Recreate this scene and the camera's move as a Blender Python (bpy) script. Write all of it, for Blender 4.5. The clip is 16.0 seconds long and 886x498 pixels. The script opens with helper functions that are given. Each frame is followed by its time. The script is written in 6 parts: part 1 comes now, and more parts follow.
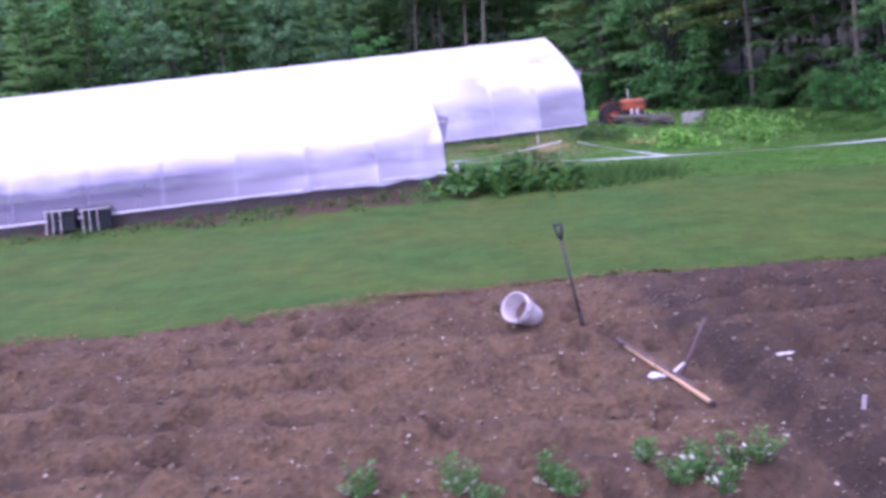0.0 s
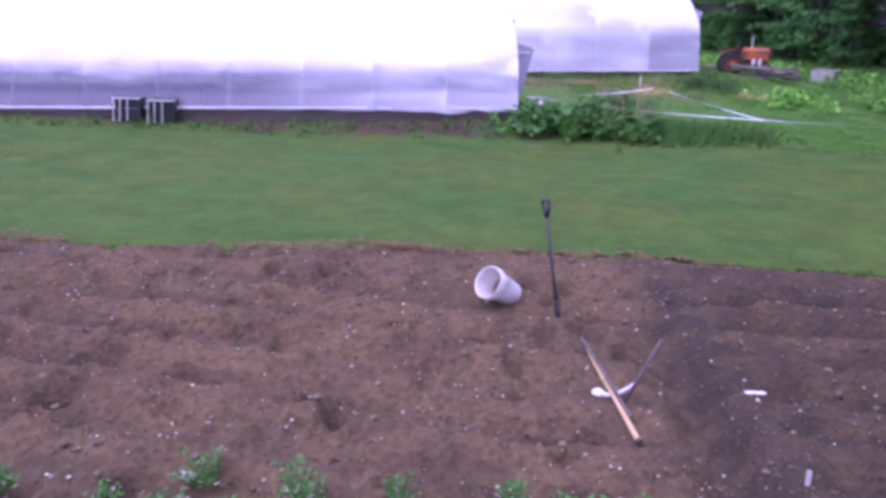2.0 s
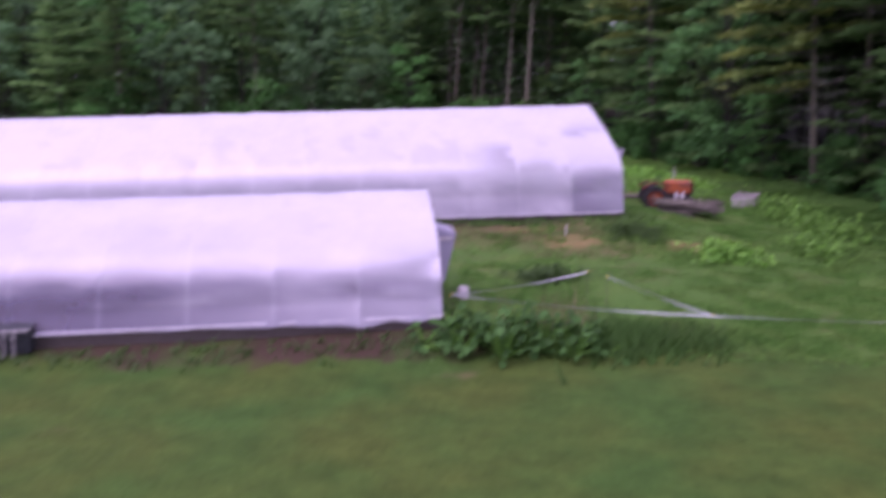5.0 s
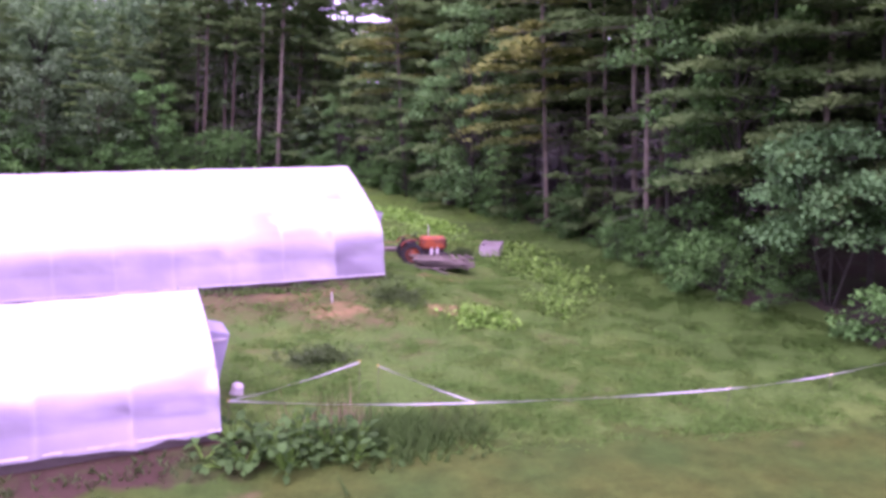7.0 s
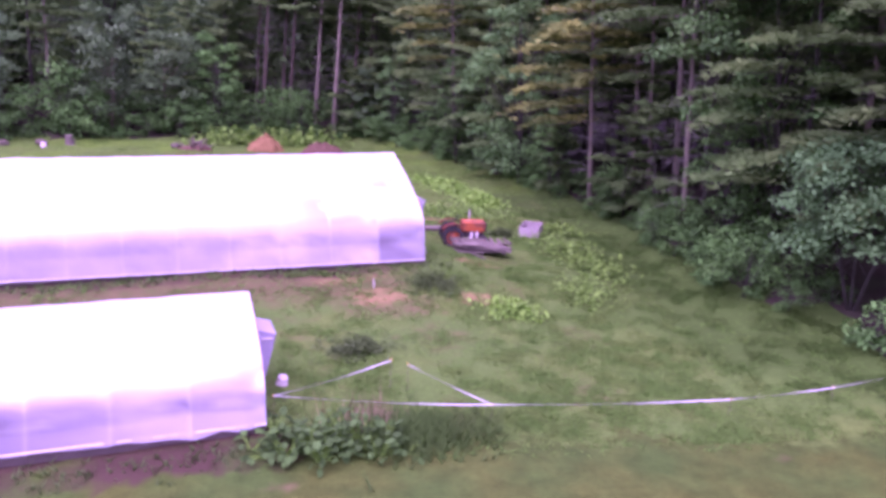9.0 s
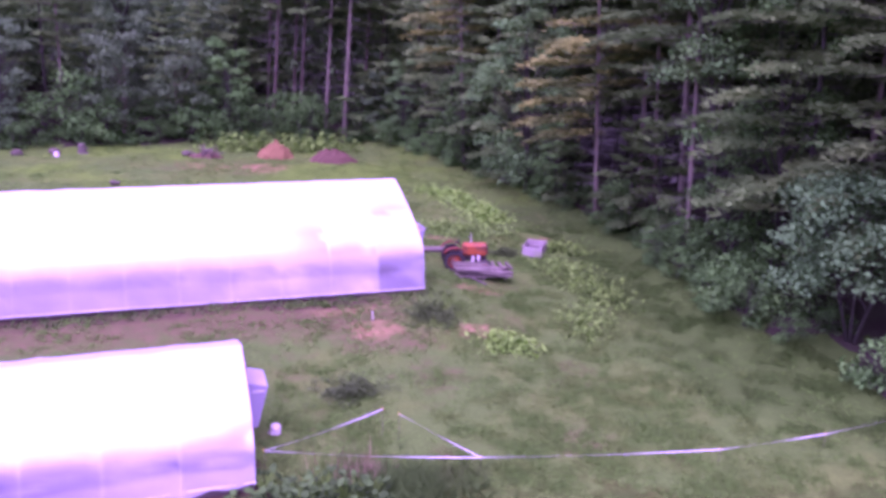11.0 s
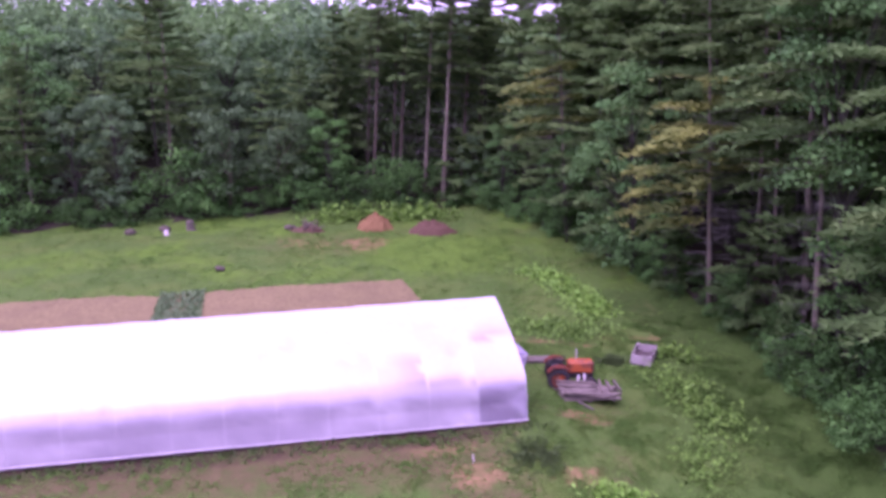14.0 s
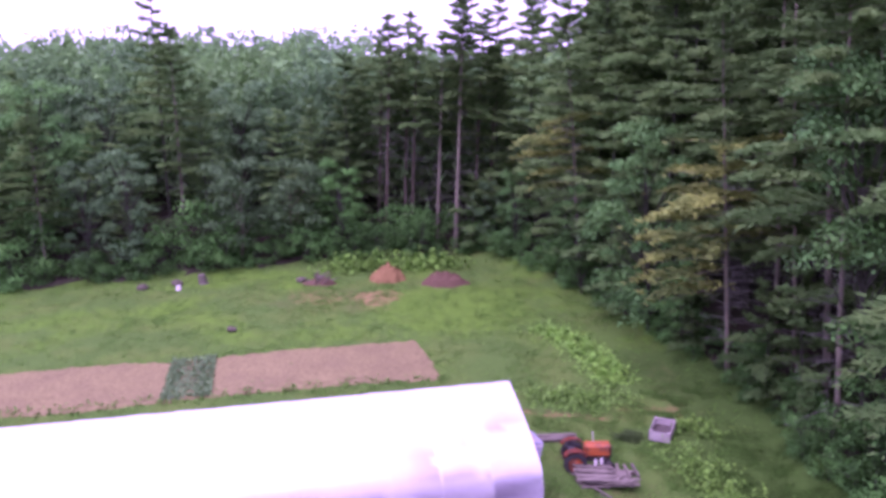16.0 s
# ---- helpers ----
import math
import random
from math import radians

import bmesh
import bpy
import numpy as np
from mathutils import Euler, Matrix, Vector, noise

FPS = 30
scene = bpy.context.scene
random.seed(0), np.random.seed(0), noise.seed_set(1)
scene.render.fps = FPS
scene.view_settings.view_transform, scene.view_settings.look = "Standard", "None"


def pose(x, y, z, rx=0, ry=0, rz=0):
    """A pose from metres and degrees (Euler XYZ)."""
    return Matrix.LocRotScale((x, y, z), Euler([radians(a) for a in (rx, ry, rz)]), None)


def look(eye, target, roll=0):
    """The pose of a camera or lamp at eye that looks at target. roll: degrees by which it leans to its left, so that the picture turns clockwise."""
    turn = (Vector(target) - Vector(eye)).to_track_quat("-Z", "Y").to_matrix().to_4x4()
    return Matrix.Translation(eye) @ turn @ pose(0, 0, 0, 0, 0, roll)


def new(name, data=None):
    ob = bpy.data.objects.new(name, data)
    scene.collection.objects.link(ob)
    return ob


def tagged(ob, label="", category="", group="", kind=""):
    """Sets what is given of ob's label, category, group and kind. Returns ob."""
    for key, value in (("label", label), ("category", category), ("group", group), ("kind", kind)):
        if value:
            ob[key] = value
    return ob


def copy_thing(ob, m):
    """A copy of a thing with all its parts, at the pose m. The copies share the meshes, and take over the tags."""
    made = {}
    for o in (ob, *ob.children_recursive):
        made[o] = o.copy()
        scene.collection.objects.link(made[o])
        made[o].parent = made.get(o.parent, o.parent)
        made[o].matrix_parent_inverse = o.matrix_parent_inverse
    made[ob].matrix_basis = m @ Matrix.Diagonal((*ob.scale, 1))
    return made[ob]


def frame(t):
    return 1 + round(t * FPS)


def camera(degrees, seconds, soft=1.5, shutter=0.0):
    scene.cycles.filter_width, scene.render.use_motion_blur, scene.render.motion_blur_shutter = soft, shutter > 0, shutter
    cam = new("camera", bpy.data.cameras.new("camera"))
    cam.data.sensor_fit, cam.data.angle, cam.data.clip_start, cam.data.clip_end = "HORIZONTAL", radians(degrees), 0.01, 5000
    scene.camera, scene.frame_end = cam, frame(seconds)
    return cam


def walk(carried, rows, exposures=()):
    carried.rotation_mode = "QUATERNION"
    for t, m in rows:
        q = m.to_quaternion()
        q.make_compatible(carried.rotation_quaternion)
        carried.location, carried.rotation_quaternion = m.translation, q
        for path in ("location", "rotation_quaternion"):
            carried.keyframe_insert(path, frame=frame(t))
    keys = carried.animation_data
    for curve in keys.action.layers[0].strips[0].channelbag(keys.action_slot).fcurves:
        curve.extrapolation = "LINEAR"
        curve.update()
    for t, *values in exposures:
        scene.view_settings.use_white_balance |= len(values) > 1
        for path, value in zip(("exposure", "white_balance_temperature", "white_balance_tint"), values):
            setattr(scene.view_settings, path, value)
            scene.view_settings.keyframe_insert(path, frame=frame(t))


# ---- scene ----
cam = camera(57.5, 16.0, soft=3.6, shutter=0.5)
PATH = [
    (0, (0.068, -0.072, 2.031), (0.023, 1.893, 1.659), -4.9),
    (0.5, (0.345, 0.146, 2.043), (0.319, 2.109, 1.659), -3.2),
    (1, (0.669, 0.3, 2.005), (0.564, 2.236, 1.515), 0.8),
    (1.5, (0.901, 0.448, 2.016), (0.692, 2.383, 1.554), 1.3),
    (2, (1.102, 0.637, 2.23), (0.79, 2.531, 1.668), 1.5),
    (2.5, (1.177, 0.904, 2.513), (0.826, 2.774, 1.896), 1.8),
    (3, (1.164, 1.311, 2.785), (0.767, 3.169, 2.16), 1.7),
    (3.5, (1.051, 1.835, 3.089), (0.617, 3.694, 2.492), 1.5),
    (4, (0.956, 2.318, 3.331), (0.541, 4.208, 2.827), 1.6),
    (4.5, (0.762, 2.807, 3.705), (0.5, 4.739, 3.256), 0.4),
    (5, (0.709, 3.286, 4.18), (0.588, 5.246, 3.801), 0.4),
    (5.2, (0.668, 3.449, 4.332), (0.695, 5.426, 4.027), 0.3),
    (7.3, (0.237, 2.804, 6.278), (0.723, 4.712, 5.928), 2.0),
    (7.5, (0.263, 2.613, 6.484), (0.672, 4.54, 6.135), 2.3),
    (8, (0.364, 2.254, 6.914), (0.679, 4.179, 6.471), 2.9),
    (8.5, (0.469, 1.998, 7.409), (0.804, 3.907, 6.918), 3.5),
    (9, (0.505, 1.754, 7.813), (0.854, 3.661, 7.32), 3.2),
    (9.2, (0.641, 1.706, 7.967), (1.042, 3.602, 7.472), 3.3),
    (11.3, (1.135, 2.045, 9.602), (1.387, 3.955, 9.065), 2.5),
    (11.5, (1.156, 2.152, 9.771), (1.368, 4.067, 9.238), 2.3),
    (12, (1.211, 2.511, 10.262), (1.357, 4.432, 9.725), 1.5),
    (12.5, (1.255, 2.91, 10.828), (1.352, 4.839, 10.31), 1.1),
    (13, (1.239, 3.284, 11.423), (1.306, 5.212, 10.896), 0.9),
    (13.5, (1.205, 3.616, 11.982), (1.265, 5.546, 11.462), 0.6),
    (14, (1.219, 3.981, 12.584), (1.275, 5.917, 12.086), 0.2),
    (14.5, (1.178, 4.222, 13.082), (1.211, 6.16, 12.591), -0.1),
    (14.7, (1.13, 4.295, 13.284), (1.164, 6.237, 12.81), -0.4),
    (15, (1.15, 4.504, 13.645), (1.17, 6.447, 13.17), -0.5),
    (15.5, (1.228, 4.768, 14.235), (1.238, 6.714, 13.772), -0.4),
    (16, (1.299, 4.953, 14.76), (1.322, 6.899, 14.302), -0.7),
]
EXPOSURES = [(0, 0.9, 5100, 58), (2.5, 0.7, 5050, 62), (3.2, 0.56, 5150, 66), (4, 0.3, 5450, 66), (5.2, 0.26, 5750, 65), (7.3, 1.18, 5850, 108), (9.2, 1.18, 5650, 124), (11.3, 0.96, 5550, 146), (12, 0.78, 5600, 148), (12.7, 0.77, 5700, 106), (14, 0.76, 5650, 100), (14.5, 0.77, 5650, 93), (15, 0.78, 5600, 76), (15.5, 0.81, 5575, 70), (16, 0.86, 5550, 98)]
walk(cam, [(t, look(eye, target, roll)) for t, eye, target, roll in PATH], EXPOSURES)

# ---- sky, sun ----
world = bpy.data.worlds.new("overcast_sky")
scene.world = world
world.use_nodes = True
wn, wl = world.node_tree.nodes, world.node_tree.links
sky = wn.new("ShaderNodeTexSky")
sky.sky_type = "NISHITA"
sky.sun_disc = False
sky.sun_elevation, sky.sun_rotation = radians(66), radians(225)
sky.air_density, sky.dust_density, sky.ozone_density = 1.0, 4.0, 1.0
cloud = wn.new("ShaderNodeMix")
cloud.data_type = "RGBA"
cloud.inputs[0].default_value = 0.7
cloud.inputs[7].default_value = (8.2, 8.3, 9.0, 1)
wl.new(sky.outputs[0], cloud.inputs[6])
wl.new(cloud.outputs[2], wn["Background"].inputs[0])
wn["Background"].inputs[1].default_value = 0.15

sun = new("sun", bpy.data.lights.new("sun", "SUN"))
sun.data.energy, sun.data.angle, sun.data.color = 1.5, radians(50), (1.0, 0.97, 0.93)
sun.matrix_world = look((-9, -9, 28), (0, 0, 0))


# ---- materials ----
def material(name, base, rough=0.8, metal=0.0, spread=0.25, scale=6.0, fine=60.0, bump=0.3, second=None, amount=0.5, island=0.0, each=0.0, thin=0.0, spec=0.3, coords="Object", depth=0.02):
    """A surface whose colour varies at two scales, with fine relief. second: a colour that shows in stains. island, each: variation from piece to piece.
    thin: the share of light that passes through leaves and films."""
    m = bpy.data.materials.new(name)
    m.use_nodes = True
    n, l = m.node_tree.nodes, m.node_tree.links
    b = n["Principled BSDF"]
    b.inputs["Roughness"].default_value, b.inputs["Metallic"].default_value = rough, metal
    b.inputs["Specular IOR Level"].default_value = spec
    tc = n.new("ShaderNodeTexCoord")
    where = tc.outputs[coords]
    big, small = n.new("ShaderNodeTexNoise"), n.new("ShaderNodeTexNoise")
    big.inputs["Scale"].default_value, small.inputs["Scale"].default_value = scale, fine
    big.inputs["Detail"].default_value, small.inputs["Detail"].default_value = 5, 3
    l.new(where, big.inputs["Vector"]), l.new(where, small.inputs["Vector"])
    mix = n.new("ShaderNodeMix")
    mix.data_type = "RGBA"
    ramp = n.new("ShaderNodeMapRange")
    ramp.inputs[1].default_value, ramp.inputs[2].default_value = 0.45, 0.62
    ramp.inputs[3].default_value, ramp.inputs[4].default_value = 0.0, amount
    l.new(big.outputs[0], ramp.inputs[0]), l.new(ramp.outputs[0], mix.inputs[0])
    mix.inputs[6].default_value = (*base, 1)
    mix.inputs[7].default_value = (*(second or [c * (1 - spread) for c in base]), 1)
    value = n.new("ShaderNodeMapRange")
    value.inputs[3].default_value, value.inputs[4].default_value = 1 - spread, 1 + spread
    l.new(small.outputs[0], value.inputs[0])
    factor = value.outputs[0]
    for source, share in (("island", island), ("each", each)):
        if share:
            rnd = n.new("ShaderNodeNewGeometry") if source == "island" else n.new("ShaderNodeObjectInfo")
            r = n.new("ShaderNodeMapRange")
            r.inputs[3].default_value, r.inputs[4].default_value = 1 - share, 1 + share
            l.new(rnd.outputs["Random Per Island" if source == "island" else "Random"], r.inputs[0])
            t = n.new("ShaderNodeMath")
            t.operation = "MULTIPLY"
            l.new(factor, t.inputs[0]), l.new(r.outputs[0], t.inputs[1])
            factor = t.outputs[0]
    hsv = n.new("ShaderNodeHueSaturation")
    l.new(mix.outputs[2], hsv.inputs["Color"]), l.new(factor, hsv.inputs["Value"])
    l.new(hsv.outputs[0], b.inputs["Base Color"])
    if bump:
        bp = n.new("ShaderNodeBump")
        bp.inputs["Strength"].default_value, bp.inputs["Distance"].default_value = bump, depth
        l.new(small.outputs[0], bp.inputs["Height"]), l.new(bp.outputs[0], b.inputs["Normal"])
    if thin:
        tr, add = n.new("ShaderNodeBsdfTranslucent"), n.new("ShaderNodeMixShader")
        add.inputs[0].default_value = thin
        l.new(hsv.outputs[0], tr.inputs["Color"])
        l.new(b.outputs[0], add.inputs[1]), l.new(tr.outputs[0], add.inputs[2])
        l.new(add.outputs[0], n["Material Output"].inputs["Surface"])
    return m


def ground_material():
    """Grass, with bare soil, dry grass, lush grass and painted shade where the sheet's own marks say so."""
    m = material("meadow", (0.059, 0.128, 0.022), rough=0.95, scale=0.35, fine=9.0, spread=0.35, second=(0.079, 0.14, 0.025), amount=0.8, bump=0.6, depth=0.05, spec=0.1)
    n, l = m.node_tree.nodes, m.node_tree.links
    b = n["Principled BSDF"]
    colour = b.inputs["Base Color"].links[0].from_socket
    grain = n.new("ShaderNodeTexNoise")
    grain.inputs["Scale"].default_value, grain.inputs["Detail"].default_value = 2.2, 8
    l.new(n["Texture Coordinate"].outputs["Object"], grain.inputs["Vector"])
    stretch, streak, patch = n.new("ShaderNodeMapping"), n.new("ShaderNodeTexNoise"), n.new("ShaderNodeTexNoise")
    stretch.inputs["Scale"].default_value = (1.1, 1.1, 1.0)
    l.new(n["Texture Coordinate"].outputs["Object"], stretch.inputs["Vector"])
    l.new(stretch.outputs[0], streak.inputs["Vector"]), l.new(stretch.outputs[0], patch.inputs["Vector"])
    streak.inputs["Scale"].default_value, streak.inputs["Detail"].default_value, streak.inputs["Roughness"].default_value = 1.6, 12, 0.85
    patch.inputs["Scale"].default_value, patch.inputs["Detail"].default_value = 0.5, 6
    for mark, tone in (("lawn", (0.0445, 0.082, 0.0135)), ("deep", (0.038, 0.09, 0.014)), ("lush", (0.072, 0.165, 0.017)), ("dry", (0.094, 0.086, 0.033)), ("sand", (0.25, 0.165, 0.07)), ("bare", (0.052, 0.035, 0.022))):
        a = n.new("ShaderNodeAttribute")
        a.attribute_name = mark
        s = n.new("ShaderNodeMath")
        s.operation = "ADD"
        l.new(a.outputs["Fac"], s.inputs[0]), l.new(grain.outputs[0], s.inputs[1])
        r = n.new("ShaderNodeMapRange")
        r.inputs[1].default_value, r.inputs[2].default_value = 0.72, 1.15
        if mark in ("sand", "dry"):
            r.inputs[1].default_value, r.inputs[2].default_value = 0.72, 1.32
        if mark == "lawn":
            r.inputs[1].default_value, r.inputs[2].default_value = 0.9, 1.1
        l.new(s.outputs[0], r.inputs[0])
        v = n.new("ShaderNodeMix")
        v.data_type = "RGBA"
        l.new(r.outputs[0], v.inputs[0]), l.new(colour, v.inputs[6])
        h = n.new("ShaderNodeHueSaturation")
        h.inputs["Color"].default_value = (*tone, 1)
        w = n.new("ShaderNodeMapRange")
        w.inputs[3].default_value, w.inputs[4].default_value = 0.6, 1.4
        l.new((streak if mark == "lawn" else grain).outputs[0], w.inputs[0]), l.new(w.outputs[0], h.inputs["Value"])
        if mark == "lawn":  # mown swaths: streaks along the lawn, yellower and darker by turns
            w.inputs[1].default_value, w.inputs[2].default_value, w.inputs[3].default_value, w.inputs[4].default_value = 0.32, 0.68, 0.6, 1.4
            u = n.new("ShaderNodeMapRange")
            u.inputs[1].default_value, u.inputs[2].default_value, u.inputs[3].default_value, u.inputs[4].default_value = 0.35, 0.65, 0.518, 0.474
            l.new(patch.outputs[0], u.inputs[0]), l.new(u.outputs[0], h.inputs["Hue"])
        l.new(h.outputs[0], v.inputs[7])
        colour = v.outputs[2]
    l.new(colour, b.inputs["Base Color"])
    return m


def film_material(name):
    """Greenhouse film: lets light through, faintly glossy; paler along the hoops, damp in patches, clearer low on the
    sides with shading painted in.
    """
    m = material(name, (0.88, 0.855, 0.86), rough=0.3, scale=0.7, fine=4.0, spread=0.05, second=(0.78, 0.76, 0.765), amount=0.5, bump=0.12, depth=0.03, thin=0.4, spec=1.0)
    n, l = m.node_tree.nodes, m.node_tree.links
    b, hsv = n["Principled BSDF"], n["Hue/Saturation/Value"]
    b.inputs["Coat Weight"].default_value, b.inputs["Coat Roughness"].default_value = 1.0, 0.3
    colour = hsv.outputs[0]
    marks = {}
    for mark, tone in (("darkened", (0.4, 0.375, 0.4)), ("clear", (0.285, 0.255, 0.37)), ("rib", (0.8, 0.78, 0.78))):
        a, v = n.new("ShaderNodeAttribute"), n.new("ShaderNodeMix")
        a.attribute_name, v.data_type = mark, "RGBA"
        l.new(a.outputs["Fac"], v.inputs[0]), l.new(colour, v.inputs[6])
        v.inputs[7].default_value = (*tone, 1)
        colour, marks[mark] = v.outputs[2], a.outputs["Fac"]
    l.new(colour, b.inputs["Base Color"]), l.new(colour, n["Translucent BSDF"].inputs["Color"])
    final = n["Material Output"].inputs["Surface"].links[0].from_socket
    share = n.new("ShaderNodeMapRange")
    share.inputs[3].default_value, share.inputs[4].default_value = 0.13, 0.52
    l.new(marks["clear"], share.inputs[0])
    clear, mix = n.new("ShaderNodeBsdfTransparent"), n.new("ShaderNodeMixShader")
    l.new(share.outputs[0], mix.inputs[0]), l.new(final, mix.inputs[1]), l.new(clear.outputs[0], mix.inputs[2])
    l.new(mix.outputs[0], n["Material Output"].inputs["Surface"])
    return m


def soil_material(name, *rest, **named):
    """Tilled soil, darker where it is still damp and where shade is painted in."""
    m = material(name, *rest, **named)
    n, l = m.node_tree.nodes, m.node_tree.links
    b = n["Principled BSDF"]
    a, v, grain = n.new("ShaderNodeAttribute"), n.new("ShaderNodeMix"), n.new("ShaderNodeTexNoise")
    grain.inputs["Scale"].default_value, grain.inputs["Detail"].default_value = 4.5, 7
    l.new(n["Texture Coordinate"].outputs["Object"], grain.inputs["Vector"])
    s, r = n.new("ShaderNodeMath"), n.new("ShaderNodeMapRange")
    a.attribute_name, v.data_type, s.operation = "darkened", "RGBA", "ADD"
    r.inputs[1].default_value, r.inputs[2].default_value = 0.55, 1.25
    l.new(a.outputs["Fac"], s.inputs[0]), l.new(grain.outputs[0], s.inputs[1]), l.new(s.outputs[0], r.inputs[0])
    l.new(r.outputs[0], v.inputs[0]), l.new(b.inputs["Base Color"].links[0].from_socket, v.inputs[6])
    v.inputs[7].default_value = (0.04, 0.029, 0.02, 1)
    l.new(v.outputs[2], b.inputs["Base Color"])
    return m


MEADOW = ground_material()
FILM = film_material("greenhouse_film")
SOIL = soil_material("tilled_soil", (0.098, 0.064, 0.033), rough=0.95, scale=1.4, fine=22, spread=0.75, second=(0.072, 0.047, 0.026), amount=0.8, bump=1.0, depth=0.04, spec=0.15)
FIELD_SOIL = material("field_soil", (0.186, 0.158, 0.068), rough=0.95, scale=0.5, fine=7, spread=0.6, second=(0.153, 0.126, 0.06), bump=0.7, depth=0.05, spec=0.1)
CLOD = material("soil_clod", (0.125, 0.094, 0.062), rough=0.95, scale=5, fine=40, island=0.3, each=0.3, spec=0.1)
PEBBLE = material("pebble", (0.42, 0.37, 0.29), rough=0.9, scale=9, fine=60, island=0.3, each=0.35)
GRASS = material("grass_blades", (0.0933, 0.224, 0.0372), rough=0.7, scale=0.9, fine=5, spread=0.3, second=(0.128, 0.241, 0.0466), amount=0.8, bump=0, island=0.25, thin=0.5, spec=0.1)
# GRASS in a darker green: the shade by the woods, put into colour
SHADED_GRASS = material("shaded_grass_blades", (0.0581, 0.148, 0.0239), rough=0.7, scale=0.9, fine=5, spread=0.3, second=(0.0748, 0.16, 0.0312), amount=0.8, bump=0, island=0.25, thin=0.5, spec=0.1)
LAWN_GRASS = material("lawn_blades", (0.038, 0.08, 0.015), rough=0.75, scale=0.8, fine=11, spread=0.65, second=(0.084, 0.116, 0.024), amount=0.9, bump=0, island=0.4, thin=0.45, spec=0.15)
TALL_GRASS = material("long_grass", (0.0616, 0.145, 0.0291), rough=0.7, scale=0.6, fine=4, spread=0.25, second=(0.0968, 0.165, 0.0416), amount=0.7, bump=0, island=0.25, thin=0.5, spec=0.1)
WEED = material("weed_leaf", (0.128, 0.3, 0.0437), rough=0.5, scale=1.2, fine=9, spread=0.3, second=(0.167, 0.35, 0.052), bump=0, island=0.5, thin=0.35, spec=0.2)
BRIGHT_WEED = material("light_weed_leaf", (0.165, 0.403, 0.052), rough=0.55, scale=1.2, fine=9, spread=0.25, second=(0.213, 0.448, 0.0572), bump=0, island=0.3, thin=0.35)
BURDOCK = material("broad_leaf", (0.0528, 0.135, 0.0291), rough=0.7, scale=5, fine=40, spread=0.2, each=0.4, bump=0.3, thin=0.3, spec=0.12)
# tan shading inside the bucket, put into a colour
INNER_SHADE = material("inner_shade", (0.3, 0.235, 0.18), rough=0.9, scale=9, fine=60, spread=0.3, bump=0.4, spec=0.1)
PALE_LEAF = material("pale_leaf", (0.5, 0.5, 0.38), rough=0.6, scale=8, fine=50, bump=0, each=0.2, thin=0.3)
STRAW = material("dry_stalks", (0.3, 0.24, 0.13), rough=0.8, scale=3, fine=20, bump=0, island=0.35, thin=0.3)
STUBBLE = material("withered_grass", (0.19, 0.125, 0.065), rough=0.9, scale=3, fine=20, bump=0, island=0.5, thin=0.3, spec=0.1)
TURF = material("turf_edge", (0.05, 0.055, 0.026), rough=0.9, scale=3, fine=20, bump=0, island=0.5, thin=0.1, spec=0.05)
RUSH = material("dark_rush", (0.08, 0.155, 0.038), rough=0.7, scale=2, fine=12, bump=0, island=0.3, thin=0.5)
CARROT = material("feathery_leaf", (0.088, 0.2, 0.044), rough=0.55, scale=8, fine=50, bump=0, island=0.3, thin=0.35)
PINE = material("pine_needles", (0.102, 0.212, 0.0587), rough=0.7, scale=0.4, fine=3, spread=0.25, second=(0.125, 0.222, 0.0609), amount=0.8, bump=0, island=0.22, each=0.18, thin=0.4, spec=0.05)
# paler PINE for the back trees: haze put into the needles' colour
HAZY_PINE = material("hazy_pine_needles", (0.153, 0.301, 0.0895), rough=0.7, scale=0.4, fine=3, spread=0.25, second=(0.179, 0.313, 0.0895), amount=0.8, bump=0, island=0.22, each=0.18, thin=0.45, spec=0.05)
GOLD_PINE = material("yellowing_needles", (0.244, 0.314, 0.0665), rough=0.7, scale=0.3, fine=3, spread=0.25, second=(0.142, 0.225, 0.057), amount=1.0, bump=0, island=0.35, thin=0.25, spec=0.05)
LEAF = material("broadleaf_foliage", (0.0691, 0.205, 0.0452), rough=0.6, scale=0.5, fine=4, spread=0.25, second=(0.0907, 0.24, 0.0508), amount=0.8, bump=0, island=0.55, each=0.35, thin=0.35, spec=0.1)
MAPLE_LEAF = material("maple_foliage", (0.095, 0.255, 0.0678), rough=0.6, scale=0.5, fine=4, spread=0.25, second=(0.121, 0.29, 0.0733), amount=0.8, bump=0, island=0.45, each=0.2, thin=0.4, spec=0.1)
# LEAF in a lighter green, to lift the edge trees out of the shade
LIGHTENED_LEAF = material("lightened_foliage", (0.0864, 0.235, 0.0717), rough=0.7, scale=0.5, fine=4, spread=0.25, second=(0.108, 0.265, 0.081), amount=0.8, bump=0, island=0.45, each=0.15, thin=0.4, spec=0.05)
BLUE_LEAF = material("greyish_foliage", (0.0907, 0.195, 0.0661), rough=0.65, scale=0.5, fine=4, spread=0.25, bump=0, island=0.35, each=0.2, thin=0.3, spec=0.2)
# back and far foliage, lightened in colour to stand in for haze
HAZY_LEAF = material("hazy_foliage", (0.126, 0.263, 0.104), rough=0.65, scale=0.4, fine=4, spread=0.25, second=(0.154, 0.297, 0.11), amount=0.8, bump=0, island=0.4, each=0.25, thin=0.45, spec=0.1)
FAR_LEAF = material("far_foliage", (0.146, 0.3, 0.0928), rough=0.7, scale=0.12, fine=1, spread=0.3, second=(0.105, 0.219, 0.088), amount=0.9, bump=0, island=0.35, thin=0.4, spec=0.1)
